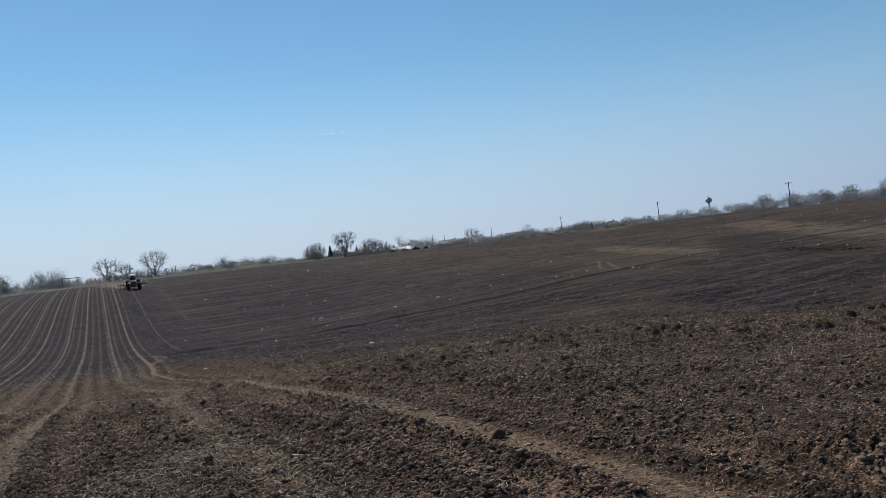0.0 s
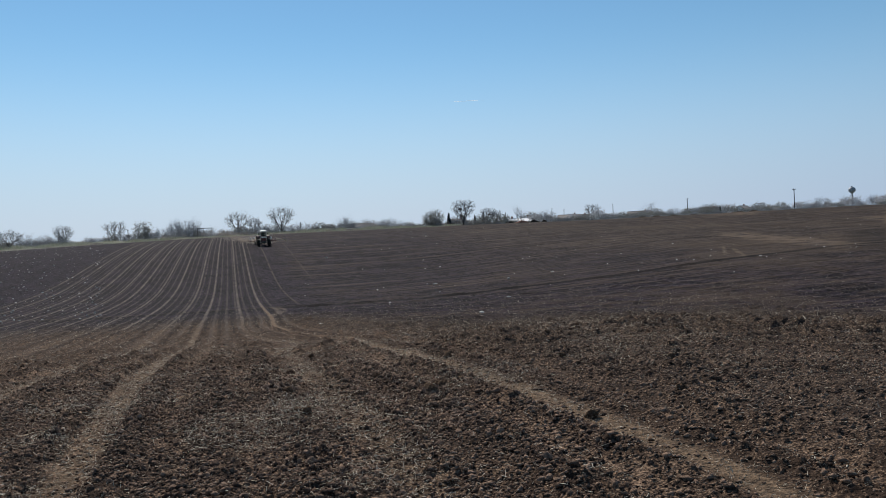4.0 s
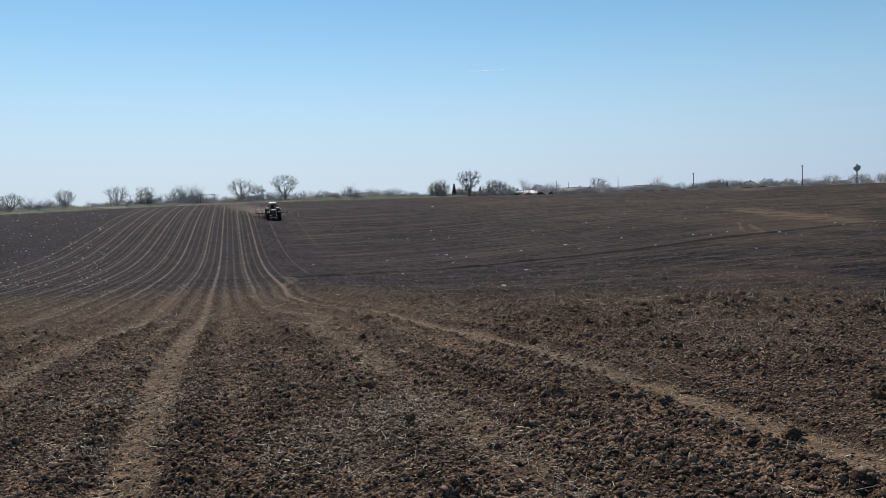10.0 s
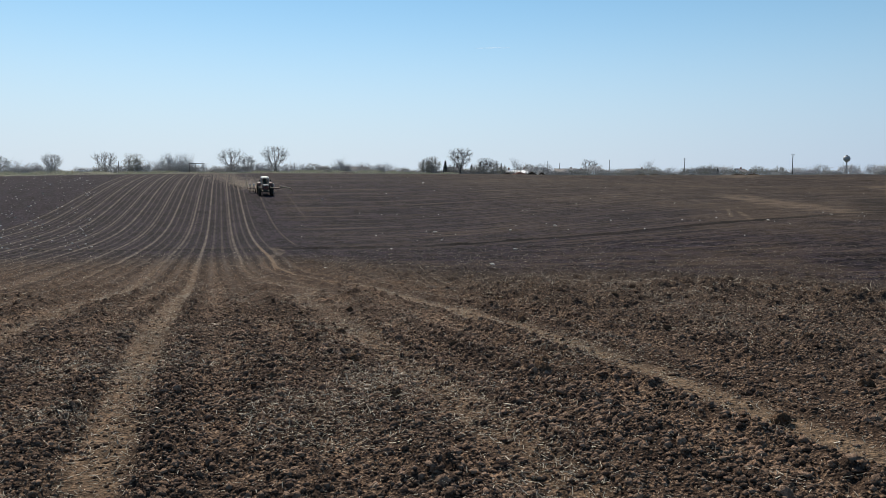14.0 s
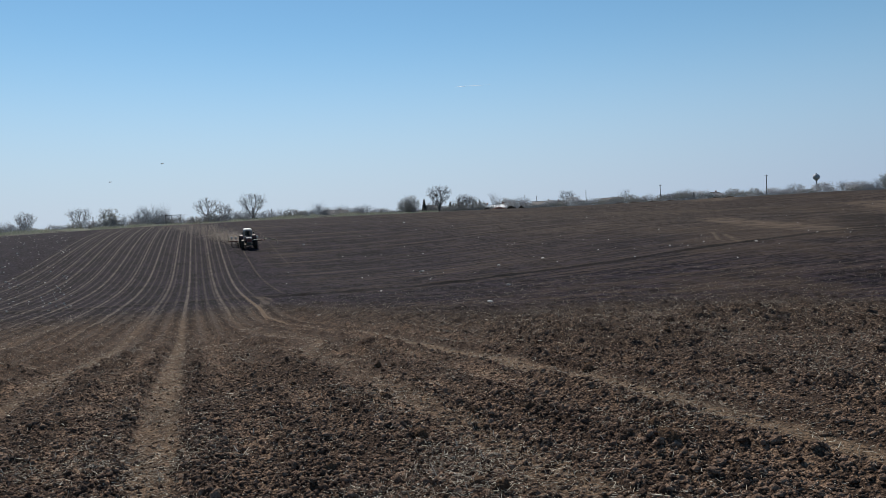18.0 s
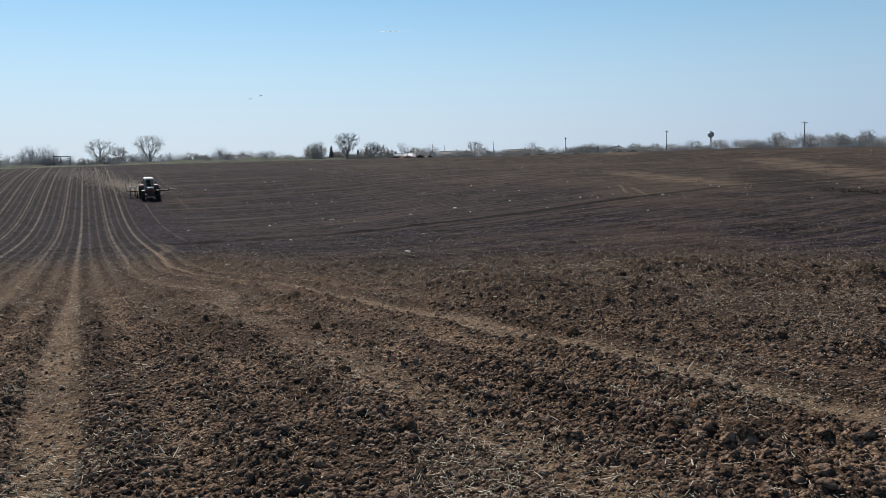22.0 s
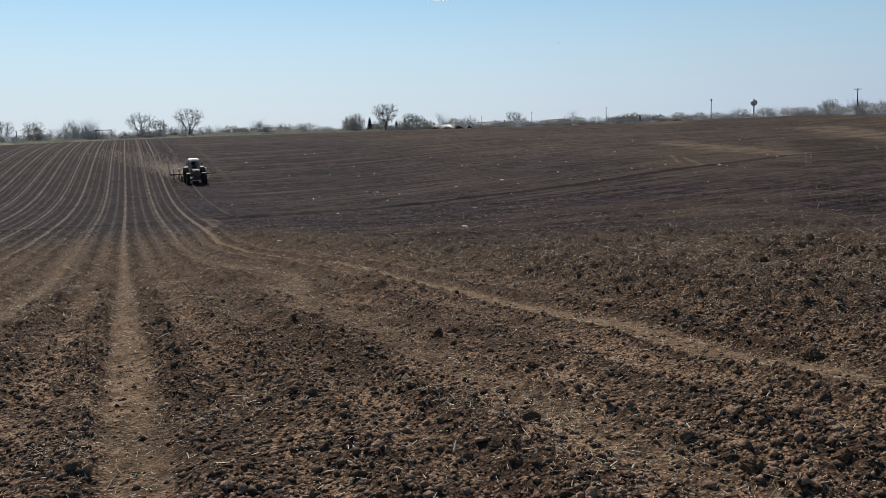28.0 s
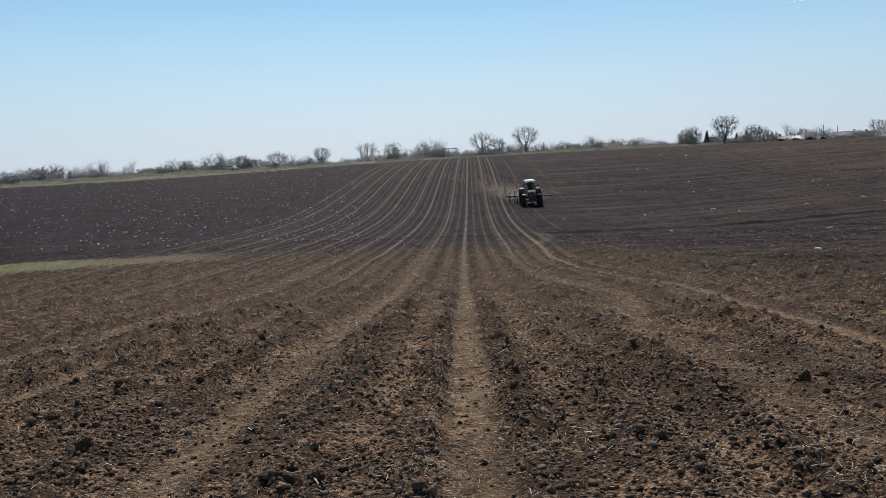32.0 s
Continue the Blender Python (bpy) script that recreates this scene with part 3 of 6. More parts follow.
def relief(x, y):
    """Clods, crumbs and wheel ruts on top of the land."""
    r = np.hypot(x, y)
    past = past_rough(x, y)
    fade = smooth(120, 45, r) * (1 - 0.6 * smooth(-4, 5, past))
    t = tracks_at(x, y)
    u = row_of(x, y)
    sown = smooth(5.4, 4.6, u)
    row = np.abs(np.mod(u, 0.70) - 0.35)
    heaped = 1 + 0.35 * (1 - sown) - sown * 0.42 * smooth(0.24, 0.10, row + 0.05 * vnoise(x, y, 0.4, 17))
    rough = np.clip(0.72 + (0.5 - 0.25 * smooth(12, 20, r)) * vnoise(x, y, 1.5, 11) + 0.35 * vnoise(x, y, 0.5, 12), 0.2, 1.5) * heaped
    wx = x + 0.05 * vnoise(x, y, 0.14, 31) + 0.028 * vnoise(x, y, 0.055, 33)
    wy = y + 0.05 * vnoise(x, y, 0.14, 32) + 0.028 * vnoise(x, y, 0.055, 34)
    few = smooth(-0.15, 0.45, vnoise(x, y, 0.45, 13) + 0.15 * (1 - sown))
    d = 0.050 * blocks_where((few > 0) & (past < 8), wx, wy, 0.24, 41) * few + smooth(36, 30, r) * 0.028 * blocks_where(r < 36, wx, wy, 0.115, 51) + smooth(22, 18, r) * 0.020 * blocks_where(r < 22, wx, wy, 0.062, 55)
    d += 0.030 * np.abs(vnoise(x, y, 0.12, 66)) + 0.020 * vnoise(x, y, 0.055, 61) + 0.011 * vnoise(x, y, 0.03, 62)
    d += smooth(8, 16, r) * (0.07 * blocks_where((r > 8) & (past < 8), wx, wy, 0.27, 46) + (0.06 + 0.02 * (1 - sown)) * blocks_where(r > 8, wx, wy, 0.42, 45) + 0.03 * vnoise(x, y, 0.17, 63))
    d += smooth(15, 26, r) * 0.03 * blocks_where((r > 15) & (past < 8), wx, wy, 0.62, 47) * (1 - 0.5 * sown)
    beyond = smooth(-2, 6, past)
    d += beyond * (0.10 * vnoise(x * 0.22, y, 0.55, 67) + 0.07 * vnoise(x, y, 0.45, 69))
    flat = 1 - 0.15 * smooth(1.3, 1.6, u) * smooth(2.9, 2.4, u)
    d = d * rough * (1 - 0.70 * t * flat) - 0.036 * t * (1 - 0.8 * smooth(3.0, 3.4, u))
    d += 0.022 * np.cos(2 * math.pi * u / 0.70) * sown * (1 - t)
    d += 0.035 * vnoise(x, y, 1.3, 71)
    off = y - (56.7 + 0.7 * np.sin(0.11 * x + 1.0) + 0.35 * np.sin(0.31 * x) + 9 * smooth(20, 75, x))
    furrow = (0.09 * np.exp(-((off - 0.8) / 0.42) ** 2) - 0.075 * np.exp(-(off / 0.5) ** 2)) * smooth(62, 45, x) * smooth(-14, -9, x) * (0.5 + 0.5 * smooth(2, 7, x)) * (0.7 + 0.5 * vnoise(x, y, 1.4, 68))
    return d * fade + furrow


def ground_height(x, y):
    x, y = np.asarray(x, float), np.asarray(y, float)
    z = land(x, y)
    near = np.hypot(x, y) < 125
    z[near] += relief(x[near], y[near])
    return z


def build_ground():
    # a fan of rings round a spot behind the camera's way, fine in front of it and coarse elsewhere
    turn = np.concatenate([np.arange(-180, -38, 3.0), np.arange(-38, 66, 0.115), np.arange(66, 178, 3.0), [180.0]])
    ring, step = [0.05, 0.5, 1.0, 1.5, 2.0, 2.4], 0.023
    while ring[-1] < 3800:
        q = ring[-1]
        step = 0.023 if q < 10.5 else 0.023 * (q / 10.5) ** 1.5 if q < 90 else min(step * 1.06, 260.0)
        ring.append(q + step)
    ga, gr = np.meshgrid(np.radians(turn), np.array(ring))
    gx, gy = 0.2 + gr * np.sin(ga), -4.6 + gr * np.cos(ga)
    gz = ground_height(gx, gy)
    nx, ny = len(turn), len(ring)
    idx = np.arange(nx * ny).reshape(ny, nx)
    faces = np.stack([idx[:-1, :-1], idx[:-1, 1:], idx[1:, 1:], idx[1:, :-1]], -1).reshape(-1, 4)
    ob = new("ground", mesh_from("ground", np.stack([gx, gy, gz], -1).reshape(-1, 3), faces, SOIL))
    return tagged(ob, "dark brown tilled farm soil with pale wheel tracks and seed rows", "field", kind="structure")


build_ground()


# ---- trees and hedges ----
BARK = worn("grey_bark", (0.05, 0.042, 0.036), (0.13, 0.11, 0.095), 0.9, 3.0)
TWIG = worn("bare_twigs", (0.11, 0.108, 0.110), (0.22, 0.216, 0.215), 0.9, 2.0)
# scrub is paled towards blue-grey, the haze of distance put into its colour
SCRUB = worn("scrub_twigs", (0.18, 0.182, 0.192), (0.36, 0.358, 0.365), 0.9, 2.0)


def leafy(name, low, high):
    """Thin leaves or petals that the light shines through."""
    n = Nodes(name)
    f = n.step(0.35, 0.65, n.noise(n.coords(), 3.0))
    return sheer(n, n.mix(f, low, high), 0.5)


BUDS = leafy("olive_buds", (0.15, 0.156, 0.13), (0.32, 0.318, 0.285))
BLOSSOM = leafy("white_blossom", (0.42, 0.42, 0.44), (0.66, 0.66, 0.68))
NEEDLES = worn("dark_needles", (0.05, 0.058, 0.055), (0.10, 0.11, 0.10), 0.85, 3.0)


def at_ground(x, y):
    return float(land(x, y))


def place(az, r):
    a = radians(az)
    return r * math.sin(a), r * math.cos(a)


def part(name, data, parent, label=""):
    ob = new(name, data)
    ob.parent = parent
    return tagged(ob, label)


class Sticks:
    """Collects tapered three-sided sticks and small leaf-like flakes into one mesh."""

    def __init__(self):
        self.v, self.f, self.n = [], [], 0

    def add(self, a, b, ra, rb):
        wx, wy, wz = b[0] - a[0], b[1] - a[1], b[2] - a[2]
        w = Vector((wx, wy, wz)).normalized()
        s = w.cross(Vector((0.31, 0.77, 0.55))).normalized()
        t = w.cross(s)
        for p, r in ((a, ra), (b, rb)):
            for k in range(3):
                c, q = math.cos(k * 2.0944) * r, math.sin(k * 2.0944) * r
                self.v.append((p[0] + c * s.x + q * t.x, p[1] + c * s.y + q * t.y, p[2] + c * s.z + q * t.z))
        n = self.n
        self.f += [(n, n + 1, n + 4, n + 3), (n + 1, n + 2, n + 5, n + 4), (n + 2, n, n + 3, n + 5)]
        self.n += 6

    def flake(self, p, size, rng):
        a = Vector((rng.gauss(0, 1), rng.gauss(0, 1), rng.gauss(0, 1))).normalized() * size
        b = a.cross(Vector((rng.gauss(0, 1), rng.gauss(0, 1), rng.gauss(0, 1)))).normalized() * size * 0.7
        p = Vector(p)
        self.v += [tuple(p + a), tuple(p + b), tuple(p - a), tuple(p - b)]
        n = self.n
        self.f.append((n, n + 1, n + 2, n + 3))
        self.n += 4

    def fitted(self, height, half, spread=97):
        """Scales all of it to a height and a half width."""
        v = np.array(self.v)
        v[:, 2] *= height / max(v[:, 2].max(), 1e-6)
        v[:, :2] *= half / np.percentile(np.hypot(v[:, 0], v[:, 1]), spread)
        self.v = v
        return self

    def mesh(self, name, mat):
        return mesh_from(name, self.v, self.f, mat)


def grow(st, rng, p, w, length, rad, depth, spread, up, thin=0.012):
    """A limb with side limbs, down to twigs."""
    for i in range(3):
        w = (w + Vector((rng.gauss(0, 0.14), rng.gauss(0, 0.14), rng.gauss(0, 0.09) + up))).normalized()
        q = p + w * (length / 3)
        r2 = rad * 0.82
        st.add(p, q, rad, r2)
        if depth > 0:
            for _ in range(2 if i else 1):
                side = Vector((rng.gauss(0, 1), rng.gauss(0, 1), rng.gauss(0.2, 0.6))).normalized()
                grow(st, rng, q, (w * (1 - spread) + side * spread).normalized(), length * rng.uniform(0.52, 0.74),
                     max(r2 * 0.6, thin), depth - 1, spread, up, thin)
        p, rad = q, r2


def fill_crown(st, rng, start, points, rmin, power=0.45, bow=0.06):
    """Branches that fork again and again until each ends at one of the points."""
    todo = [(Vector(start), Vector((0, 0, 1)), points)]
    while todo:
        p, w, pts = todo.pop()
        n = len(pts)
        mid = sum(pts, Vector()) / n
        rad = rmin * n ** power
        if n == 1:
            m = (p + mid) / 2 + Vector((rng.gauss(0, bow), rng.gauss(0, bow), rng.gauss(0, bow)))
            st.add(p, m, rad, rad * 0.9)
            st.add(m, mid, rad * 0.9, rad * 0.45)
            continue
        span = (mid - p).length
        q = p + (mid - p) * rng.uniform(0.28, 0.42) + w * span * 0.10
        q += Vector((rng.gauss(0, bow), rng.gauss(0, bow), rng.gauss(0, bow))) * span * 0.6
        st.add(p, q, rad, rad * 0.92)
        axis = Vector((rng.gauss(0, 1), rng.gauss(0, 1), rng.gauss(0, 0.8)))
        far_a = max(pts, key=lambda c: (c - mid).dot(axis))
        far_b = max(pts, key=lambda c: (c - far_a).length_squared)
        a = [c for c in pts if (c - far_a).length_squared < (c - far_b).length_squared]
        b = [c for c in pts if (c - far_a).length_squared >= (c - far_b).length_squared]
        d = (q - p).normalized()
        todo += [(q, d, g) for g in (a, b) if g]


def crown_points(rng, count, base, height, half, hollow=0.5, cone=0.75, knobs=0.3):
    """Points in an uneven rounded crown over a narrow foot."""
    out = []
    k1, k2 = rng.uniform(0, 6.28), rng.uniform(0, 6.28)
    mid, up = base + (height - base) * 0.52, (height - base) * 0.5
    while len(out) < count:
        w = Vector((rng.gauss(0, 1), rng.gauss(0, 1), rng.gauss(0, 1))).normalized()
        a = math.atan2(w.y, w.x)
        swell = 1 + knobs * noise.noise(w * 2.1 + Vector((k1 * 3, k2, 0))) + knobs * 0.6 * noise.noise(w * 5 + Vector((0, k1, k2)))
        d = (hollow + (1 - hollow) * rng.random()) ** 0.6 * swell
        x, y, z = w.x * d * half, w.y * d * half, mid + w.z * d * up
        if math.hypot(x, y) > cone * half * (0.25 + 1.6 * (z - base * 0.7) / (height - base)):
            continue
        out.append(Vector((x, y, z)))
    return out


def bare_tree(seed, height, half, trunk=0.12, nest=False):
    """A broad bare tree with a trunk and a crown of fine branches, at the origin."""
    rng = random.Random(seed)
    root = new("bare_tree")
    low, st = Sticks(), Sticks()
    p, rad = Vector((0, 0, -0.4)), height * 0.028
    for i in range(4):
        q = p + Vector((rng.gauss(0, 0.012) * height, rng.gauss(0, 0.012) * height, (height * trunk + 0.4) / 4))
        low.add(p, q, rad * (1.3 - 0.1 * i), rad * (1.2 - 0.1 * i))
        p = q
    part("trunk", low.mesh("trunk", BARK), root)
    pts = crown_points(rng, 1100, height * trunk, height, half, 0.30)
    n = 6
    groups = [[] for _ in range(n)]
    turn = rng.uniform(0, 6.28)
    for c in pts:
        inner = math.hypot(c.x, c.y) < half * 0.33
        groups[0 if inner else 1 + int((math.atan2(c.y, c.x) + turn) / 6.2832 * (n - 1)) % (n - 1)].append(c)
    for k, g in enumerate(groups):
        if g:
            fill_crown(st, rng, p - Vector((0, 0, 0.1 * k)), g, 0.0170, 0.40)
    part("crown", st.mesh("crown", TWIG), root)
    if nest:
        ball = Sticks()
        for _ in range(160):
            c = Vector((rng.gauss(0, 0.17), rng.gauss(0, 0.17), rng.gauss(0, 0.14)))
            d = Vector((rng.gauss(0, 0.2), rng.gauss(0, 0.2), rng.gauss(0, 0.1)))
            ball.add(Vector((half * 0.25, 0, height * 0.62)) + c - d, Vector((half * 0.25, 0, height * 0.62)) + c + d, 0.03, 0.02)
        part("nest", ball.mesh("nest", BARK), root, "dark round twig nest")
    return root


def shrub(seed, height, half, leaf=None, leaves=0, stems=16, mat=None, depth=2, lean_most=0.45, round_top=0):
    """Many thin stems from the ground, with buds or blossom where leaf is given."""
    rng = random.Random(seed)
    root = new("shrub")
    st, lf = Sticks(), Sticks()
    if round_top:
        pts = crown_points(rng, round_top, height * 0.02, height, half, 0.1, 1.2, 0.4)
        cells = {}
        for c in pts:
            cells.setdefault(int((math.atan2(c.y, c.x) + 3.1416) / 6.2832 * 5), []).append(c)
        for k, g in cells.items():
            fill_crown(st, rng, (rng.gauss(0, half * 0.2), rng.gauss(0, half * 0.2), -0.2), g, 0.0165, 0.35)
    for k in range(0 if round_top else stems):
        a, d = rng.uniform(0, 6.283), half * 0.55 * math.sqrt(rng.random())
        p = Vector((math.cos(a) * d, math.sin(a) * d, -0.2))
        lean = rng.uniform(0.0, lean_most)
        w = Vector((math.cos(a) * lean, math.sin(a) * lean, 1)).normalized()
        grow(st, rng, p, w, height * rng.uniform(0.45, 0.75), 0.030, depth, 0.34, 0.07)
    if not round_top:
        st.fitted(height, half)
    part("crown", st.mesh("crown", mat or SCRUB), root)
    if leaf:
        pts = st.v[rng.randrange(6)::6]
        for _ in range(leaves):
            p = pts[rng.randrange(len(pts))]
            lf.flake((p[0] + rng.gauss(0, 0.08), p[1] + rng.gauss(0, 0.08), p[2] + rng.gauss(0, 0.08)), rng.uniform(0.045, 0.12), rng)
        part("foliage", lf.mesh("foliage", leaf), root)
    return root


def conifer(seed, height, half):
    rng = random.Random(seed)
    root = new("conifer")
    low, lf = Sticks(), Sticks()
    low.add((0, 0, -0.3), (0, 0, height * 0.97), 0.13, 0.02)
    part("trunk", low.mesh("trunk", BARK), root)
    for k in range(700):
        z = height * (0.08 + 0.92 * rng.random() ** 1.3)
        d = half * (1 - z / height) ** 0.8 * math.sqrt(rng.random()) + 0.05
        a = rng.uniform(0, 6.283)
        lf.flake((math.cos(a) * d, math.sin(a) * d, z), rng.uniform(0.1, 0.24), rng)
    part("crown", lf.mesh("crown", NEEDLES), root)
    return root


def stand(ob, az, r, turn=0.0, label="", category="", group="", size=1.0, sink=0.0):
    x, y = place(az, r)
    ob.matrix_basis = pose(x, y, at_ground(x, y) - sink, 0, 0, turn) @ Matrix.Scale(size, 4)
    return tagged(ob, label, category, group)


def stand_copy(ob, az, r, turn, size=1.0):
    x, y = place(az, r)
    c = copy_thing(ob, pose(x, y, at_ground(x, y), 0, 0, turn))
    c.scale = (size, size, size)
    return c


# single trees: bearing, distance, height, half width
TREES = ((4.8, 236, 8.4, 4.9, 11), (1.7, 262, 8.9, 5.0, 12), (-6.4, 286, 8.6, 4.6, 13), (18.1, 212, 7.4, 4.0, 14),
         (-9.6, 276, 7.6, 3.8, 15), (-12.7, 272, 6.6, 4.2, 17), (2.9, 268, 6.8, 3.2, 16))
for az, r, h, w, seed in TREES:
    stand(bare_tree(seed, h, w, nest=(seed == 14)), az, r, seed * 40.0,
          "broad bare grey tree with a twig nest on the field margin" if seed == 14 else "broad bare grey tree on the grassy field margin",
          "tree", "bare trees along the field margin")
for az, r, s, t, src in ((19.9, 230, 0.74, 50, 14), (20.4, 236, 0.66, 200, 14), (56.2, 262, 0.9, 20, 11), (55.2, 268, 0.78, 100, 12),
                         (27.3, 300, 0.8, 10, 13), (-27.8, 262, 0.6, 70, 12)):
    base = [o for o in scene.objects if o.name.startswith("bare_tree")][src - 11]
    stand_copy(base, az, r, t, s)

# hedge plants
bare_a = stand(shrub(1, 3.3, 2.8, round_top=560), -3.1, 262, 0, "bare grey-brown shrub on the field margin", "shrub", "hedge shrubs on the field margin")
bare_b = stand(shrub(2, 4.4, 1.5, stems=13, lean_most=0.3), -2.4, 262, 0, "tall thin bare shrub on the field margin", "shrub", "hedge shrubs on the field margin")
bud_a = stand(shrub(3, 3.0, 2.6, BUDS, 900, round_top=560), 8.4, 236, 0, "shrub with olive spring buds on the field margin", "shrub", "budding shrubs on the field margin")
bud_b = stand(shrub(4, 5.8, 3.0, BUDS, 2200, round_top=900), -4.6, 266, 0, "large dense shrub with olive spring buds", "shrub", "budding shrubs on the field margin", 1.3)
blo_a = stand(shrub(5, 3.2, 3.0, BLOSSOM, 1700, round_top=560), 26.0, 262, 0, "shrub in whitish spring blossom behind the field", "shrub", "blossoming shrubs behind the field")
low_a = stand(shrub(6, 1.8, 3.0, BUDS, 500, round_top=480), 12.0, 230, 0, "low tangled grey shrub on the field margin", "shrub", "low shrubs on the field margin")
for az, r, s, src in ((16.1, 218, 0.95, bud_b), (15.6, 221, 0.85, bud_b), (-18.7, 268, 0.95, bud_b), (-16.5, 270, 0.75, bud_b), (-1.9, 264, 1.9, bare_b),
                      (-1.5, 266, 1.7, bare_b), (-2.2, 268, 1.85, bare_b), (-2.9, 266, 1.7, bare_b), (-2.55, 264, 1.6, bare_b), (-1.2, 265, 1.6, bare_b), (-0.9, 265, 1.2, bare_b), (-11.8, 268, 1.25, bare_b), (-12.2, 266, 1.05, bare_b),
                      (-14.6, 268, 1.2, bare_b), (-15.0, 270, 1.0, bare_b), (-25.9, 262, 1.2, bare_b), (-25.4, 260, 1.25, bare_b), (-24.5, 258, 1.05, bare_b),
                      (-27.5, 256, 1.05, bare_b), (-29.5, 256, 1.15, bare_b), (-30.6, 256, 1.35, bare_b), (-28.6, 258, 1.3, bare_b), (-31.4, 258, 1.4, bare_b), (-26.6, 258, 1.3, bare_b), (-25.0, 257, 1.45, bare_b), (-23.9, 256, 1.3, bare_b), (-29.0, 262, 1.4, bare_b), (-27.0, 254, 1.25, bare_b), (19.3, 240, 1.0, bare_b), (9.6, 262, 1.25, bare_b),
                      (9.9, 262, 1.1, bare_a), (47.8, 262, 1.0, bud_b), (49.6, 266, 0.9, bud_b), (53.0, 264, 1.05, bud_b), (51.4, 268, 0.95, bud_b), (54.6, 262, 0.75, bud_b)):
    stand_copy(src, az, r, random.uniform(0, 360), s)
rng = random.Random(77)
az = -34.0
while az < 62.0:
    re_, _ = edge_of(az)
    if az < 10:
        src = rng.choice((bare_a, bare_a, bare_a, bare_b, bud_a, low_a))
        s, r = rng.uniform(0.6, 1.25) * (1.7 if az < -14 else 1.15), float(re_) + rng.uniform(14, 30)
    elif az < 22:
        src = rng.choice((bare_a, low_a, low_a, bud_a))
        s, r = rng.uniform(0.6, 1.25), float(re_) + rng.uniform(12, 26)
    elif az < 47:
        src = rng.choice((blo_a, bare_a, bare_a, bare_b, bud_a, low_a))
        s, r = rng.uniform(0.6, 1.5), float(re_) + rng.uniform(40, 110)
    else:
        src = rng.choice((bud_b, bare_a, bare_a, blo_a, bare_b))
        s, r = rng.uniform(0.9, 1.45) * (0.7 if src is bud_b else 1.0), float(re_) + rng.uniform(16, 40)
    stand_copy(src, az, r, rng.uniform(0, 360), s)
    az += rng.uniform(0.28, 0.54)
for k in range(28):
    az = rng.uniform(22, 60)
    stand_copy(rng.choice((blo_a, low_a, bare_a, bare_a)), az, float(edge_of(az)[0]) + rng.uniform(10, 30), rng.uniform(0, 360), rng.uniform(0.25, 0.55))
fir = stand(conifer(1, 4.1, 0.95), 17.0, 224, 0, "narrow dark green conifer behind the field margin", "conifer", "dark conifers")
for az, r, s in ((18.9, 236, 0.8), (19.5, 238, 0.95), (19.75, 240, 0.75), (21.0, 250, 0.65), (36.0, 300, 0.8)):
    stand_copy(fir, az, r, az * 50, s)


def far_woods():
    """The distant wood behind the margin, too far off to tell its trees apart."""
    rng = random.Random(5)
    st = Sticks()
    for k in range(52000):
        az = rng.uniform(-36, 64)
        re_, _ = edge_of(az)
        x, y = place(az, float(re_) + rng.uniform(16, 60) + (30 if 22 < az < 46 else 0))
        top = (2.6 if az < -10 else 2.1 if az < 10 else 1.8 if az < 22 else 1.2 if az < 46 else 1.7) * (1 + 0.45 * math.sin(az * 1.7) * math.sin(az * 0.61 + 1))
        z = at_ground(x, y)
        low = k % 3 > 0
        h, rad = (top * rng.uniform(0.25, 0.6), 0.075) if low else (top * rng.uniform(0.5, 1.15), 0.030)
        st.add((x, y, z - 0.2), (x + rng.gauss(0, 0.4), y + rng.gauss(0, 0.3), z + h), rad, rad * 0.4)
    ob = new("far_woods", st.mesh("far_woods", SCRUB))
    tagged(ob, "grey-brown thicket of bare stems behind the field", "thicket", kind="stuff")


far_woods()


# ---- tractor and seed drill ----
DARK = worn("dark_green_paint", (0.012, 0.016, 0.013), (0.03, 0.035, 0.028), 0.45, 4.0)
MAROON = worn("dark_maroon_paint", (0.045, 0.016, 0.016), (0.10, 0.034, 0.030), 0.5, 4.0)
PILLAR = worn("grey_cab_paint", (0.20, 0.20, 0.19), (0.32, 0.31, 0.30), 0.5, 5.0)
RED = worn("faded_red_paint", (0.10, 0.028, 0.022), (0.17, 0.05, 0.038), 0.5, 5.0)
CREAM = worn("cream_paint", (0.50, 0.49, 0.46), (0.68, 0.66, 0.62), 0.45, 5.0)
TYRE = worn("tyre_rubber", (0.012, 0.011, 0.010), (0.035, 0.030, 0.026), 0.9, 6.0)
RIM = worn("rim_paint", (0.20, 0.13, 0.07), (0.34, 0.22, 0.12), 0.55, 6.0)
STEEL = worn("dull_steel", (0.10, 0.095, 0.09), (0.22, 0.21, 0.20), 0.5, 8.0, 0.7)
LENS = worn("lamp_glass", (0.55, 0.55, 0.5), (0.75, 0.75, 0.7), 0.15, 8.0)
SEAT = worn("seat_vinyl", (0.015, 0.02, 0.018), (0.03, 0.036, 0.032), 0.7, 8.0)
YELLOW = worn("worn_arm_paint", (0.36, 0.27, 0.18), (0.52, 0.42, 0.30), 0.6, 5.0)


def glass_material():
    n = Nodes("cab_glass")
    return n.set((0.03, 0.045, 0.04), 0.05, 0.0, Alpha=0.22)


GLASS = glass_material()


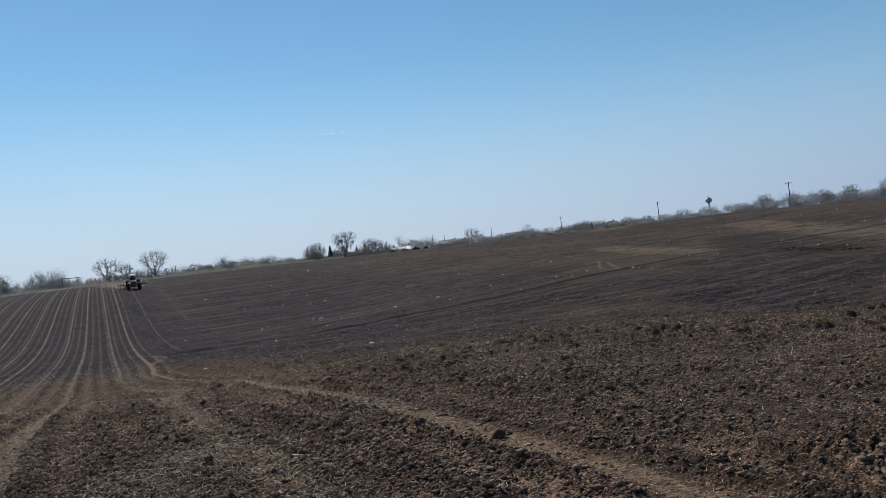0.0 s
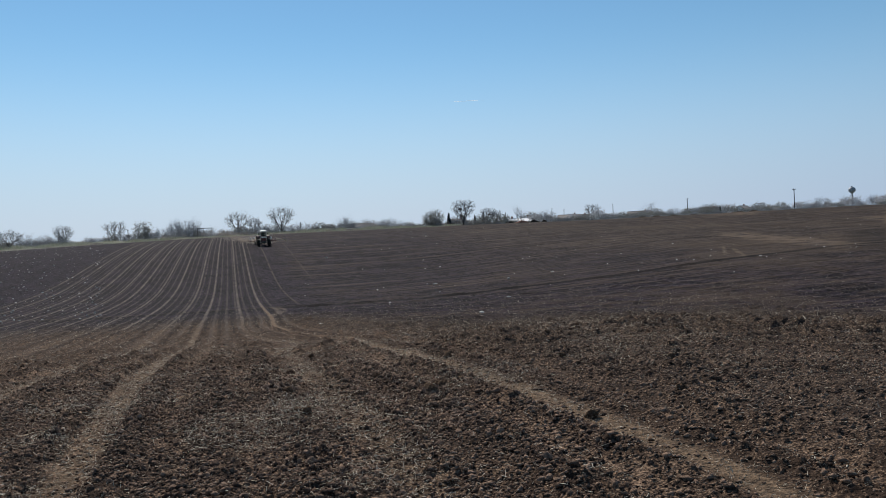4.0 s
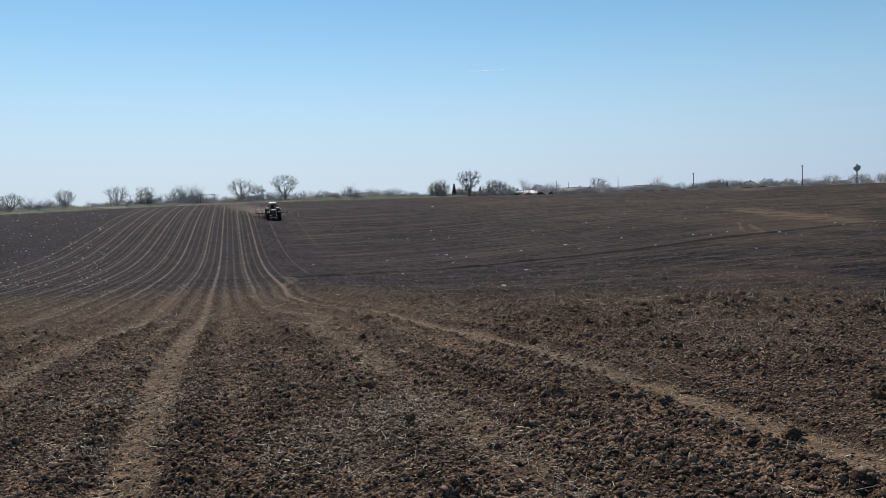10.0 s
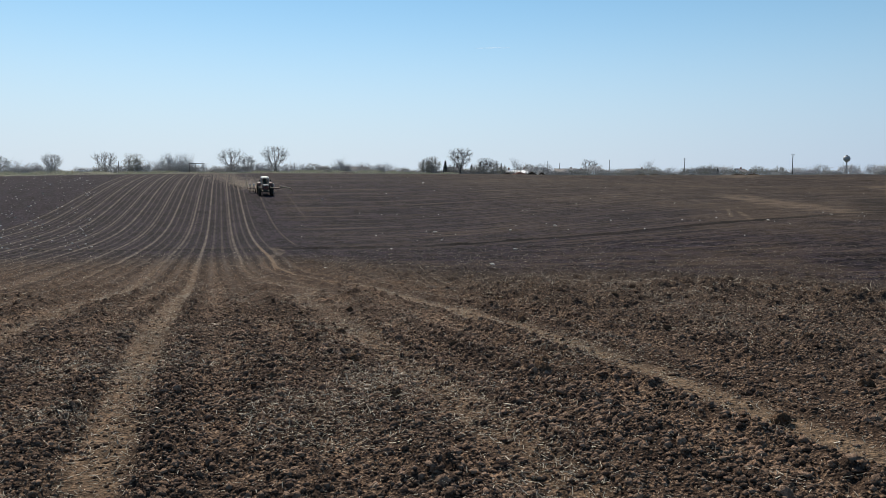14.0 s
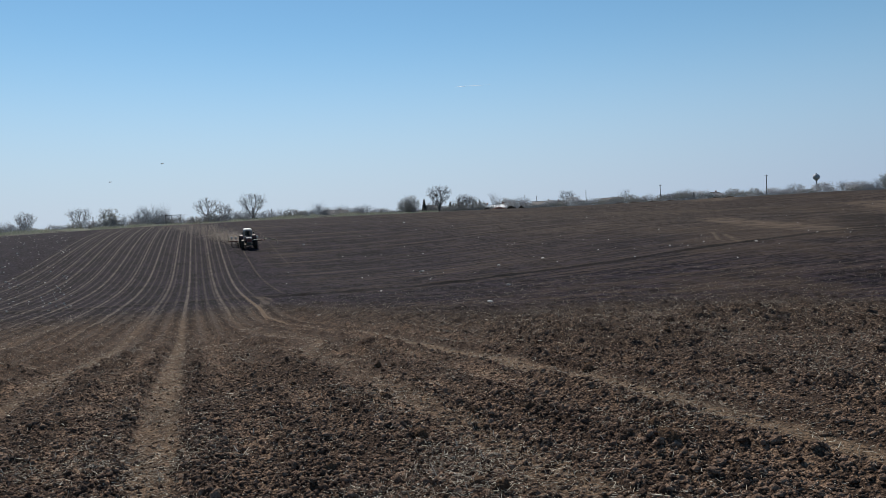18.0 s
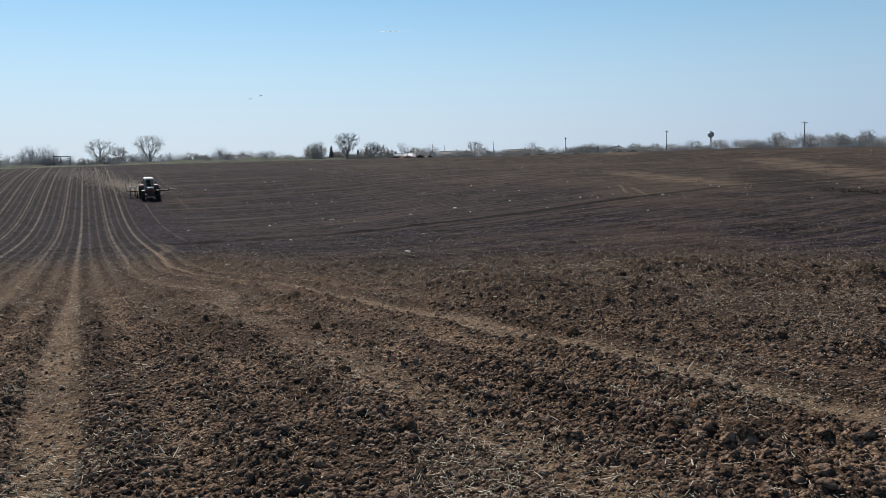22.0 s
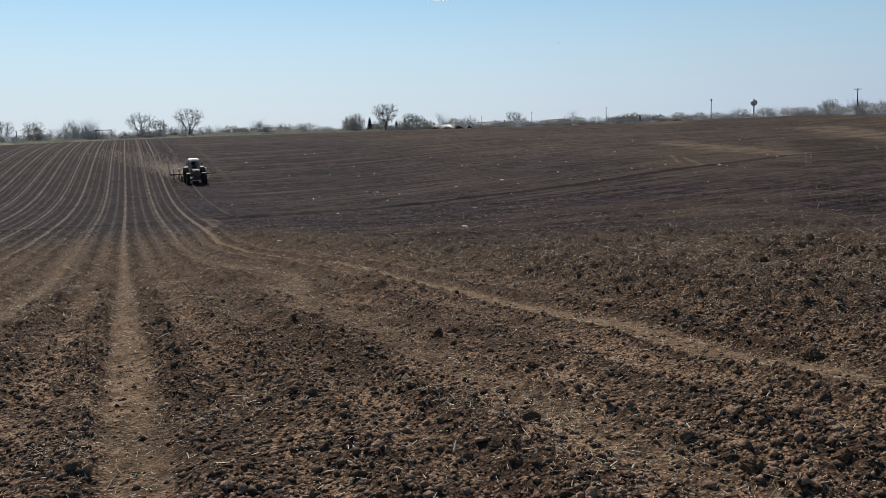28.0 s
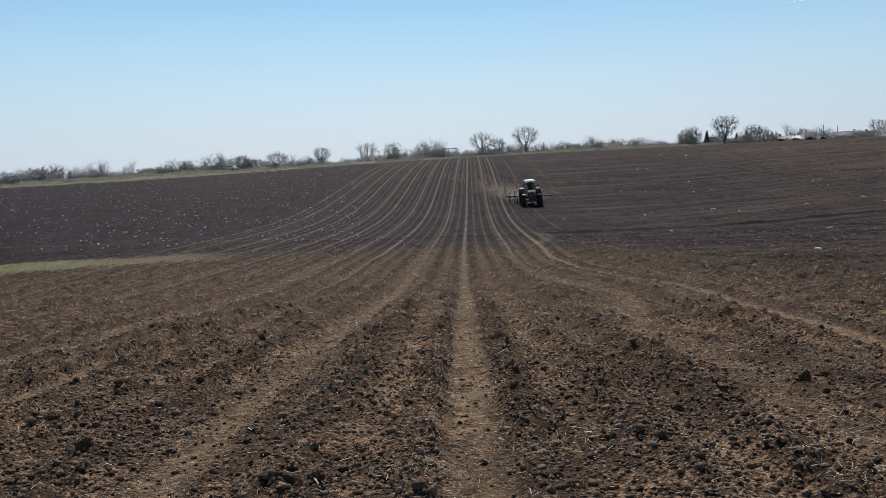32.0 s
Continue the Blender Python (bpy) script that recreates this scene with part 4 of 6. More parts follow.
def box(bm, cx, cy, cz, sx, sy, sz, bevel=0.02, m=None):
    g = bmesh.ops.create_cube(bm, size=1.0)["verts"]
    bmesh.ops.scale(bm, vec=(sx, sy, sz), verts=g)
    if bevel:
        es = list({e for v in g for e in v.link_edges})
        out = bmesh.ops.bevel(bm, geom=es, offset=min(bevel, 0.4 * min(sx, sy, sz)), segments=2, profile=0.5, affect="EDGES")
        g = list({v for f in out["faces"] for v in f.verts} | {v for v in g if v.is_valid})
    if m:
        bmesh.ops.transform(bm, matrix=m, verts=g)
    bmesh.ops.translate(bm, vec=(cx, cy, cz), verts=g)
    return g


def tube(bm, a, b, ra, rb=None, n=10):
    a, b = Vector(a), Vector(b)
    m = Matrix.Translation((a + b) / 2) @ (b - a).to_track_quat("Z", "Y").to_matrix().to_4x4()
    return bmesh.ops.create_cone(bm, cap_ends=True, segments=n, radius1=ra, radius2=rb or ra, depth=(b - a).length, matrix=m)["verts"]


def spun(bm, rings, n=28):
    """A solid turned about the x axis from (x, radius) rings."""
    vs = [[bm.verts.new((x, r * math.cos(k * 2 * math.pi / n), r * math.sin(k * 2 * math.pi / n))) for k in range(n)] for x, r in rings]
    for a, b in zip(vs, vs[1:]):
        for k in range(n):
            bm.faces.new((a[k], a[(k + 1) % n], b[(k + 1) % n], b[k]))
    bm.faces.new(vs[0][::-1])
    bm.faces.new(vs[-1])


def made(name, fill, mat, parent, label=""):
    bm = bmesh.new()
    fill(bm)
    bmesh.ops.recalc_face_normals(bm, faces=bm.faces)
    me = bpy.data.meshes.new(name)
    bm.to_mesh(me)
    bm.free()
    me.materials.append(mat)
    return part(name, me, parent, label)


def wheel(parent, x, y, radius, width, label):
    """A wheel about its own axle: tyre with lugs, rim, hub."""
    hub = new("wheel")
    hub.parent = parent
    hub.location = (x, y, radius)
    tagged(hub, label)

    def tyre(bm):
        w = width / 2
        spun(bm, ((-w * 0.8, radius * 0.58), (-w, radius * 0.72), (-w, radius * 0.90), (-w * 0.75, radius * 0.96), (w * 0.75, radius * 0.96),
                  (w, radius * 0.90), (w, radius * 0.72), (w * 0.8, radius * 0.58)))
        for k in range(18):
            for s in (-1, 1):
                a = (k + (0.5 if s > 0 else 0)) * 2 * math.pi / 18
                m = Matrix.Rotation(-a, 4, "X") @ Matrix.Translation((s * w * 0.5, 0, radius * 0.97)) @ Matrix.Rotation(s * 0.7, 4, "Z")
                box(bm, 0, 0, 0, w * 1.0, radius * 0.075, radius * 0.07, 0)
                bm.verts.ensure_lookup_table()
                bmesh.ops.transform(bm, matrix=m, verts=bm.verts[-8:])

    def rim(bm):
        w = width / 2
        spun(bm, ((-w * 0.55, radius * 0.57), (-w * 0.3, radius * 0.50), (w * 0.25, radius * 0.45), (w * 0.5, radius * 0.57)), 24)

    def nuts(bm):
        s = 1 if x > 0 else -1
        tube(bm, (s * width * 0.10, 0, 0), (s * width * 0.42, 0, 0), radius * 0.17, radius * 0.12, 12)
        for k in range(8):
            a = k * math.pi / 4
            c, q = math.cos(a) * radius * 0.28, math.sin(a) * radius * 0.28
            tube(bm, (s * width * 0.1, c, q), (s * width * 0.34, c, q), radius * 0.03, None, 6)

    made("tyre", tyre, TYRE, hub)
    made("rim", rim, RIM, hub)
    made("hub", nuts, STEEL, hub)
    return hub


def build_tractor():
    """Heads towards -y; its origin is on the ground under the rear axle."""
    t = tagged(new("tractor"), "dark maroon farm tractor with cream cab roof driving over the field", "tractor")
    made("body", lambda bm: (box(bm, 0, -1.55, 1.36, 0.84, 1.95, 0.72, 0.09), box(bm, 0, -1.4, 0.86, 0.55, 2.4, 0.45, 0.04),
                             box(bm, 0, 0.05, 0.9, 0.75, 0.9, 0.6, 0.05)), MAROON, t)
    made("grille", lambda bm: [box(bm, 0, -2.545, 1.30, 0.66, 0.05, 0.5, 0.02)] + [box(bm, 0, -2.585, 1.12 + 0.07 * k, 0.56, 0.03, 0.025, 0) for k in range(6)], RED, t, "faded red front grille")
    made("nose_band", lambda bm: box(bm, 0, -2.5, 1.66, 0.80, 0.16, 0.12, 0.04), CREAM, t, "cream band over the grille")
    for s in (-1, 1):
        made("headlight", lambda bm: tube(bm, (s * 0.27, -2.57, 1.60), (s * 0.27, -2.63, 1.60), 0.08, None, 14), LENS, t, "round glass headlight")
        made("fender", lambda bm: (box(bm, s * 0.88, 0.0, 1.78, 0.50, 0.95, 0.07, 0.03), box(bm, s * 0.88, -0.58, 1.58, 0.50, 0.07, 0.42, 0.03, Matrix.Rotation(-0.45, 4, "X")),
                                   box(bm, s * 0.66, 0.0, 1.45, 0.05, 0.95, 0.6, 0.02)), MAROON, t)
        made("front_fender", lambda bm: box(bm, s * 0.86, -2.15, 1.30, 0.42, 0.75, 0.05, 0.02), DARK, t)
        made("mirror", lambda bm: (tube(bm, (s * 0.58, -0.85, 2.25), (s * 0.78, -0.92, 2.3), 0.016), box(bm, s * 0.82, -0.93, 2.24, 0.16, 0.05, 0.28, 0.02)), DARK, t, "side mirror on a thin arm")
        made("work_light", lambda bm: box(bm, s * 0.42, -0.93, 2.55, 0.18, 0.08, 0.11, 0.02), LENS, t, "square work light under the cab roof")
        made("step", lambda bm: [box(bm, s * 0.66, -0.75, 0.5 + 0.28 * k, 0.3, 0.25, 0.03, 0.01) for k in range(3)] + [box(bm, s * 0.8, -0.87, 0.85, 0.03, 0.03, 0.8, 0)], STEEL, t)
    made("weights", lambda bm: [box(bm, -0.27 + 0.09 * k, -2.85, 0.86, 0.075, 0.3, 0.36, 0.02) for k in range(7)], DARK, t, "row of front ballast weights")
    made("front_axle", lambda bm: (box(bm, 0, -2.15, 0.62, 1.5, 0.2, 0.2, 0.03), box(bm, 0, -2.15, 0.75, 0.4, 0.4, 0.3, 0.04)), DARK, t)
    made("rear_axle", lambda bm: (tube(bm, (-0.8, 0, 0.86), (0.8, 0, 0.86), 0.17, None, 14), box(bm, 0, 0.1, 0.86, 0.5, 0.5, 0.5, 0.06)), DARK, t)
    made("exhaust", lambda bm: (tube(bm, (0.40, -1.5, 1.7), (0.40, -1.5, 2.35), 0.055), tube(bm, (0.40, -1.5, 2.35), (0.40, -1.45, 2.7), 0.035)), STEEL, t, "upright exhaust pipe")

    cab = made("cab", lambda bm: [box(bm, s * 0.54, y, 2.09, 0.08, 0.08, 0.98, 0.02) for s in (-1, 1) for y in (-0.88, 0.0, 0.72)]
               + [box(bm, 0, -0.88, 1.66, 1.12, 0.07, 0.12, 0.02), box(bm, 0, 0.72, 1.66, 1.12, 0.07, 0.12, 0.02), box(bm, 0, -0.08, 1.56, 1.10, 1.55, 0.08, 0.02)], PILLAR, t, "grey painted cab frame")
    made("roof", lambda bm: (box(bm, 0, -0.08, 2.64, 1.16, 1.75, 0.13, 0.06), box(bm, 0, -0.08, 2.735, 0.95, 1.4, 0.06, 0.03)), CREAM, cab, "cream cab roof")
    made("windscreen", lambda bm: box(bm, 0, -0.885, 2.13, 1.0, 0.012, 0.82, 0), GLASS, cab, "clear front windscreen")
    made("rear_window", lambda bm: box(bm, 0, 0.725, 2.13, 1.0, 0.012, 0.82, 0), GLASS, cab, "clear rear window")
    for s in (-1, 1):
        for y, w in ((-0.44, 0.78), (0.36, 0.62)):
            made("side_window", lambda bm: box(bm, s * 0.545, y, 2.13, 0.012, w, 0.82, 0), GLASS, cab, "clear side window")
    made("seat", lambda bm: (box(bm, 0, 0.15, 1.80, 0.5, 0.48, 0.12, 0.05), box(bm, 0, 0.36, 2.08, 0.46, 0.12, 0.55, 0.06)), SEAT, t, "dark driving seat")
    made("dashboard", lambda bm: box(bm, 0, -0.66, 1.84, 0.5, 0.25, 0.35, 0.05), SEAT, t)

    def steering(bm):
        for k in range(20):
            a, b = k * math.pi / 10, (k + 1) * math.pi / 10
            tube(bm, (0.2 * math.cos(a), -0.42 + 0.16 * math.sin(a), 2.06 + 0.12 * math.sin(a)), (0.2 * math.cos(b), -0.42 + 0.16 * math.sin(b), 2.06 + 0.12 * math.sin(b)), 0.017, None, 6)
        tube(bm, (0, -0.62, 1.85), (0, -0.42, 2.06), 0.025)
    made("steering_wheel", steering, SEAT, t)
    wheels = [wheel(t, s * 0.97, 0.0, 0.86, 0.50, "large lugged rear wheel") for s in (-1, 1)]
    wheels += [wheel(t, s * 0.92, -2.15, 0.60, 0.42, "lugged front wheel") for s in (-1, 1)]
    return t, wheels


def build_drill():
    """A mounted precision drill, in the tractor's own space behind its rear axle."""
    d = tagged(new("seed_drill"), "seed drill with white hoppers and marker arms behind the tractor", "seed drill")
    made("toolbar", lambda bm: (box(bm, 0, 1.75, 0.80, 5.3, 0.16, 0.16, 0.02), box(bm, 0, 1.45, 1.15, 0.7, 0.12, 0.7, 0.02), box(bm, 0, 1.2, 0.75, 0.9, 0.7, 0.1, 0.02)), RED, d, "red steel toolbar")
    for k in range(7):
        x = -2.15 + 0.61 * k
        unit = made("row_unit", lambda bm: (box(bm, x, 2.15, 0.55, 0.12, 0.8, 0.14, 0.02), box(bm, x, 1.95, 0.72, 0.2, 0.25, 0.3, 0.03), box(bm, x, 2.1, 0.90, 0.10, 0.14, 0.40, 0.02), tube(bm, (x, 2.5, 0.55), (x, 2.7, 0.3), 0.035)), STEEL, d)
        made("hopper", lambda bm: (tube(bm, (x, 2.15, 1.08), (x, 2.15, 1.22), 0.10, 0.14, 14), tube(bm, (x, 2.15, 1.22), (x, 2.15, 1.38), 0.14, None, 14)), CREAM, unit, "white seed hopper")
        made("lid", lambda bm: tube(bm, (x, 2.15, 1.385), (x, 2.15, 1.43), 0.15, 0.11, 14), CREAM, unit, "white hopper lid")
        made("press_wheel", lambda bm: spun_at(bm, x, 2.72, 0.20, 0.20, 0.10), TYRE, unit, "black press wheel")
        made("opener_disc", lambda bm: spun_at(bm, x + 0.05, 1.98, 0.19, 0.20, 0.015), STEEL, unit, "steel opener disc")
    for s in (-1, 1):
        made("gauge_wheel", lambda bm: spun_at(bm, s * 1.3, 1.75, 0.32, 0.32, 0.16), TYRE, d, "black gauge wheel")
    # the lowered marker reaches out over the soil, the other is folded upright
    low = made("marker_arm", lambda bm: (tube(bm, (2.6, 1.75, 0.92), (3.4, 1.8, 0.94), 0.075), tube(bm, (3.3, 1.8, 0.96), (4.3, 1.85, 0.74), 0.05), tube(bm, (3.3, 1.8, 0.84), (4.3, 1.85, 0.68), 0.03),
                                         tube(bm, (2.6, 1.75, 1.2), (3.4, 1.8, 0.96), 0.02), tube(bm, (4.3, 1.85, 0.72), (4.45, 1.85, 0.26), 0.03), box(bm, 2.6, 1.75, 1.0, 0.12, 0.12, 0.5, 0.02)), YELLOW, d, "lowered marker arm")
    made("marker_disc", lambda bm: spun_at(bm, 4.45, 1.85, 0.24, 0.24, 0.03), STEEL, low, "steel marker disc")
    up = made("marker_arm", lambda bm: (tube(bm, (-2.6, 1.75, 0.85), (-2.72, 1.75, 1.9), 0.05), tube(bm, (-2.72, 1.75, 1.9), (-2.78, 1.75, 2.65), 0.035), box(bm, -2.6, 1.75, 1.0, 0.12, 0.12, 0.6, 0.02)), YELLOW, d, "upright folded marker arm")
    made("marker_disc", lambda bm: spun_at(bm, -2.80, 1.75, 2.55, 0.24, 0.03), STEEL, up, "steel marker disc")
    return d


def spun_at(bm, x, y, z, radius, width):
    old = set(bm.verts)
    spun(bm, ((-width / 2, radius * 0.85), (-width * 0.4, radius), (width * 0.4, radius), (width / 2, radius * 0.85)), 18)
    bmesh.ops.translate(bm, vec=(x, y, z), verts=[v for v in bm.verts if v not in old])


TRACTOR, WHEELS = build_tractor()
DRILL = build_drill()



DUSTY = sheer("dust", (0.50, 0.42, 0.34), 0.5)


def dust_cloud(seed, count, length, side, high, width):
    """A drifting puff of dust, built of fine specks behind the drill."""
    rs = np.random.RandomState(seed)
    a = rs.rand(count) ** 1.5
    x = rs.normal(0, 1, count) * (width * (0.5 + 0.8 * a)) - side * a
    y = 2.4 + a * length
    z = np.abs(rs.normal(0, 1, count)) * high * (0.35 + 0.65 * a) * (1 - 0.3 * a) + 0.03
    c = np.stack([x, y, z], -1)
    v = (c[:, None] + rs.normal(0, 1, (count, 3, 3)) * (0.005 + 0.006 * rs.rand(count))[:, None, None]).reshape(-1, 3)
    f = np.arange(count * 3).reshape(-1, 3)
    ob = new("dust_cloud", mesh_from("dust_cloud", v, f, DUSTY, False))
    return tagged(ob, "thin pale dust rising behind the seed drill", "dust", "dust behind the drill", "stuff")


DUST = [dust_cloud(1, 80000, 16, 3.0, 0.8, 1.5), dust_cloud(2, 120000, 34, 9.0, 1.2, 2.3)]


# ---- poles, tower, houses, car and heaps along the margin ----
WOOD = worn("weathered_pole", (0.025, 0.022, 0.02), (0.06, 0.052, 0.046), 0.9, 2.0)
TANK = worn("tank_paint", (0.20, 0.22, 0.24), (0.30, 0.32, 0.34), 0.5, 0.6)
WHITE = worn("whitewash", (0.60, 0.59, 0.56), (0.80, 0.79, 0.76), 0.8, 0.8)
ROOF = worn("grey_roof", (0.16, 0.14, 0.13), (0.28, 0.25, 0.23), 0.8, 1.2)
PALE_ROOF = worn("pale_roof", (0.62, 0.62, 0.62), (0.78, 0.78, 0.78), 0.5, 1.0)
TILE = worn("red_roof", (0.16, 0.07, 0.05), (0.26, 0.12, 0.08), 0.8, 1.2)
PANE = worn("dark_pane", (0.02, 0.022, 0.025), (0.05, 0.055, 0.06), 0.15, 2.0)
CARP = worn("white_car_paint", (0.66, 0.66, 0.66), (0.78, 0.78, 0.78), 0.3, 2.0)
MUCK = worn("dark_heap_soil", (0.016, 0.013, 0.011), (0.06, 0.048, 0.038), 0.95, 1.5, bump=0.8, size=0.05, fine=9.0)
RUBBLE = worn("red_rubble", (0.10, 0.05, 0.04), (0.24, 0.13, 0.10), 0.9, 2.0, bump=0.8, size=0.05, fine=9.0)
PORC = worn("insulator", (0.30, 0.28, 0.26), (0.5, 0.48, 0.45), 0.3, 9.0)


def pole(height, arm):
    p = new("utility_pole")
    made("post", lambda bm: tube(bm, (0, 0, -0.6), (0, 0, height), 0.17, 0.11, 10), WOOD, p)
    if arm:
        made("crossarm", lambda bm: (box(bm, 0, 0, height - 0.35, arm, 0.12, 0.12, 0.02), tube(bm, (-arm * 0.3, 0, height - 0.4), (0, 0, height - 1.0), 0.025), tube(bm, (arm * 0.3, 0, height - 0.4), (0, 0, height - 1.0), 0.025)), WOOD, p)
        for k in (-0.45, 0.0, 0.45):
            made("insulator", lambda bm: (tube(bm, (k * arm, 0, height - 0.29 if k else height), (k * arm, 0, height - 0.05 if k else height + 0.2), 0.05, 0.035), ), PORC, p, "pale insulator")
    else:
        made("bracket", lambda bm: box(bm, 0.1, 0, height - 0.3, 0.5, 0.3, 0.08, 0.01), WOOD, p)
    return p


for az, r, h, arm in ((49.35, 262, 8.4, 2.0), (40.68, 312, 8.2, 1.2), (33.78, 352, 8.0, 1.0), (28.65, 385, 8.0, 0.0), (24.3, 410, 7.8, 0.0), (25.14, 440, 7.4, 0.0),
                      (21.0, 330, 5.4, 0.0), (6.1, 300, 4.8, 0.0), (-5.6, 300, 5.4, 0.0), (-9.9, 300, 5.2, 0.0)):
    stand(pole(h, arm), az, r, -az + 20, "weathered wooden utility pole with a crossarm" if arm else "plain weathered wooden pole behind the margin", "utility pole", "utility poles")


def water_tower(top, radius):
    w = new("water_tower")

    def ball(bm):
        bmesh.ops.create_uvsphere(bm, u_segments=24, v_segments=14, radius=radius, matrix=Matrix.Translation((0, 0, top)) @ Matrix.Diagonal((1, 1, 0.92, 1)))
        tube(bm, (0, 0, top - radius * 1.05), (0, 0, top - radius * 0.8), radius * 0.25, radius * 0.5, 20)
    made("tank", ball, TANK, w, "grey steel ball tank")
    made("column", lambda bm: tube(bm, (0, 0, -2), (0, 0, top - radius * 0.8), radius * 0.22, radius * 0.18, 16), TANK, w)
    made("hatch", lambda bm: (tube(bm, (0, 0, top + radius * 0.88), (0, 0, top + radius * 1.1), radius * 0.2, None, 12), tube(bm, (0.2, 0, top + radius), (0.2, 0, top + radius * 1.35), 0.06)), STEEL, w)
    made("ladder", lambda bm: [tube(bm, (s * 0.22, -radius * 0.36, -1), (s * 0.22, -radius * 0.36, top - radius * 0.9), 0.04, None, 6) for s in (-1, 1)], STEEL, w)
    return w


stand(water_tower(28.0, 4.4), 43.69, 1152, 0, "grey ball-shaped water tower on a slim column", "water tower")


def house(w, d, h, rise, wall, roof):
    b = new("house")
    made("wall", lambda bm: box(bm, 0, 0, h / 2 - 0.5, w, d, h + 1, 0.0), wall, b)

    def cover(bm):
        for s in (-1, 1):
            a = math.atan2(rise, d / 2)
            ln = math.hypot(rise, d / 2) + 0.4
            box(bm, 0, s * d / 4, h + rise / 2, w + 0.5, ln, 0.14, 0.02, Matrix.Rotation(-s * a, 4, "X"))
    made("roof", cover, roof, b)
    for s in (-1, 1):
        made("gable", lambda bm: [bm.faces.new([bm.verts.new(p) for p in q]) for q in (((s * w / 2, -d / 2, h), (s * w / 2, d / 2, h), (s * w / 2, 0, h + rise)),)], wall, b)
    made("chimney", lambda bm: box(bm, w * 0.25, d * 0.1, h + rise + 0.2, 0.5, 0.5, 1.2, 0.02), TILE, b)
    for k in range(3):
        win = made("window", lambda bm: box(bm, -w * 0.3 + k * w * 0.3, -d / 2 - 0.02, h * 0.55, 0.9, 0.06, 1.0, 0.01), WHITE, b, "white window frame")
        made("pane", lambda bm: box(bm, -w * 0.3 + k * w * 0.3, -d / 2 - 0.055, h * 0.55, 0.72, 0.03, 0.82, 0), PANE, win)
    return b


for az, r, w, d, h, rise, wall, roof, turn, lab in (
        (21.35, 250, 4.5, 4, 1.2, 0.7, WHITE, PALE_ROOF, -10, "small whitewashed house with a pale roof"), (22.3, 262, 7, 6, 1.0, 1.1, WHITE, PALE_ROOF, -35, "low house with a broad pale roof"),
        (25.6, 330, 9, 7, 1.6, 1.6, WHITE, ROOF, -30, "distant house with a grey roof"), (26.5, 345, 8, 7, 1.6, 1.6, WHITE, ROOF, 10, "distant house with a grey roof"),
        (30.5, 360, 10, 7, 1.8, 1.8, WHITE, ROOF, -40, "distant house with a grey roof"), (35.2, 380, 9, 7, 1.8, 1.8, WHITE, ROOF, -20, "distant house with a grey roof"),
        (37.4, 360, 7, 6, 1.8, 1.6, WHITE, ROOF, 25, "distant house with a grey roof"), (45.92, 340, 4, 4, 1.4, 0.8, WHITE, PALE_ROOF, -30, "small white house behind the field"),
        (-2.6, 300, 8, 6, 1.7, 0.8, WHITE, ROOF, 0, "distant low grey-roofed building"), (17.6, 250, 5, 5, 1.6, 1.0, WHITE, ROOF, 0, "distant low grey-roofed building"),
        (10.6, 300, 9, 7, 1.8, 1.4, WHITE, ROOF, 15, "distant low grey-roofed building")):
    stand(house(w, d, h, rise, wall, roof), az, r, turn, lab, "house", "houses behind the field")


def timber_frame(width, height):
    """Posts with a beam across them, as of an old gate or shed."""
    g = tagged(new("timber_frame"), "weathered timber frame of posts and beam", "timber frame")
    for s in (-1, -0.2, 1):
        made("post", lambda bm: box(bm, s * width / 2, 0, height / 2 - 0.2, 0.16, 0.16, height + 0.4, 0.03), WOOD, g)
    made("beam", lambda bm: (box(bm, 0, -0.2, height - 0.1, width + 0.5, 0.14, 0.20, 0.02)), WOOD, g)
    made("rail", lambda bm: (box(bm, width * 0.2, -0.2, height * 0.6, width * 0.6, 0.06, 0.08, 0.01)), WOOD, g)
    return g


stand(timber_frame(4.4, 4.0), -0.55, 262, 0)


def car():
    c = tagged(new("car"), "white hatchback parked on the grassy field margin", "car")
    made("body", lambda bm: (box(bm, 0, 0, 0.62, 1.7, 4.0, 0.62, 0.14), box(bm, 0, 0.1, 1.13, 1.5, 2.2, 0.5, 0.18)), CARP, c)
    for s in (-1, 1):
        made("side_window", lambda bm: box(bm, s * 0.745, 0.1, 1.15, 0.03, 1.7, 0.3, 0.01), PANE, c)
        made("headlight", lambda bm: box(bm, s * 0.6, -1.99, 0.68, 0.34, 0.06, 0.16, 0.02), LENS, c)
        for y in (-1.25, 1.25):
            made("wheel", lambda bm: spun_at(bm, s * 0.78, y, 0.31, 0.31, 0.2), TYRE, c)
    made("windscreen", lambda bm: box(bm, 0, -0.98, 1.12, 1.25, 0.03, 0.36, 0.01, Matrix.Rotation(-0.5, 4, "X")), PANE, c)
    made("rear_window", lambda bm: box(bm, 0, 1.19, 1.14, 1.2, 0.03, 0.3, 0.01), PANE, c)
    made("bumper", lambda bm: box(bm, 0, -2.0, 0.42, 1.6, 0.12, 0.2, 0.04), ROOF, c)
    return c


stand(car(), -15.75, 258, 50, size=1.0)


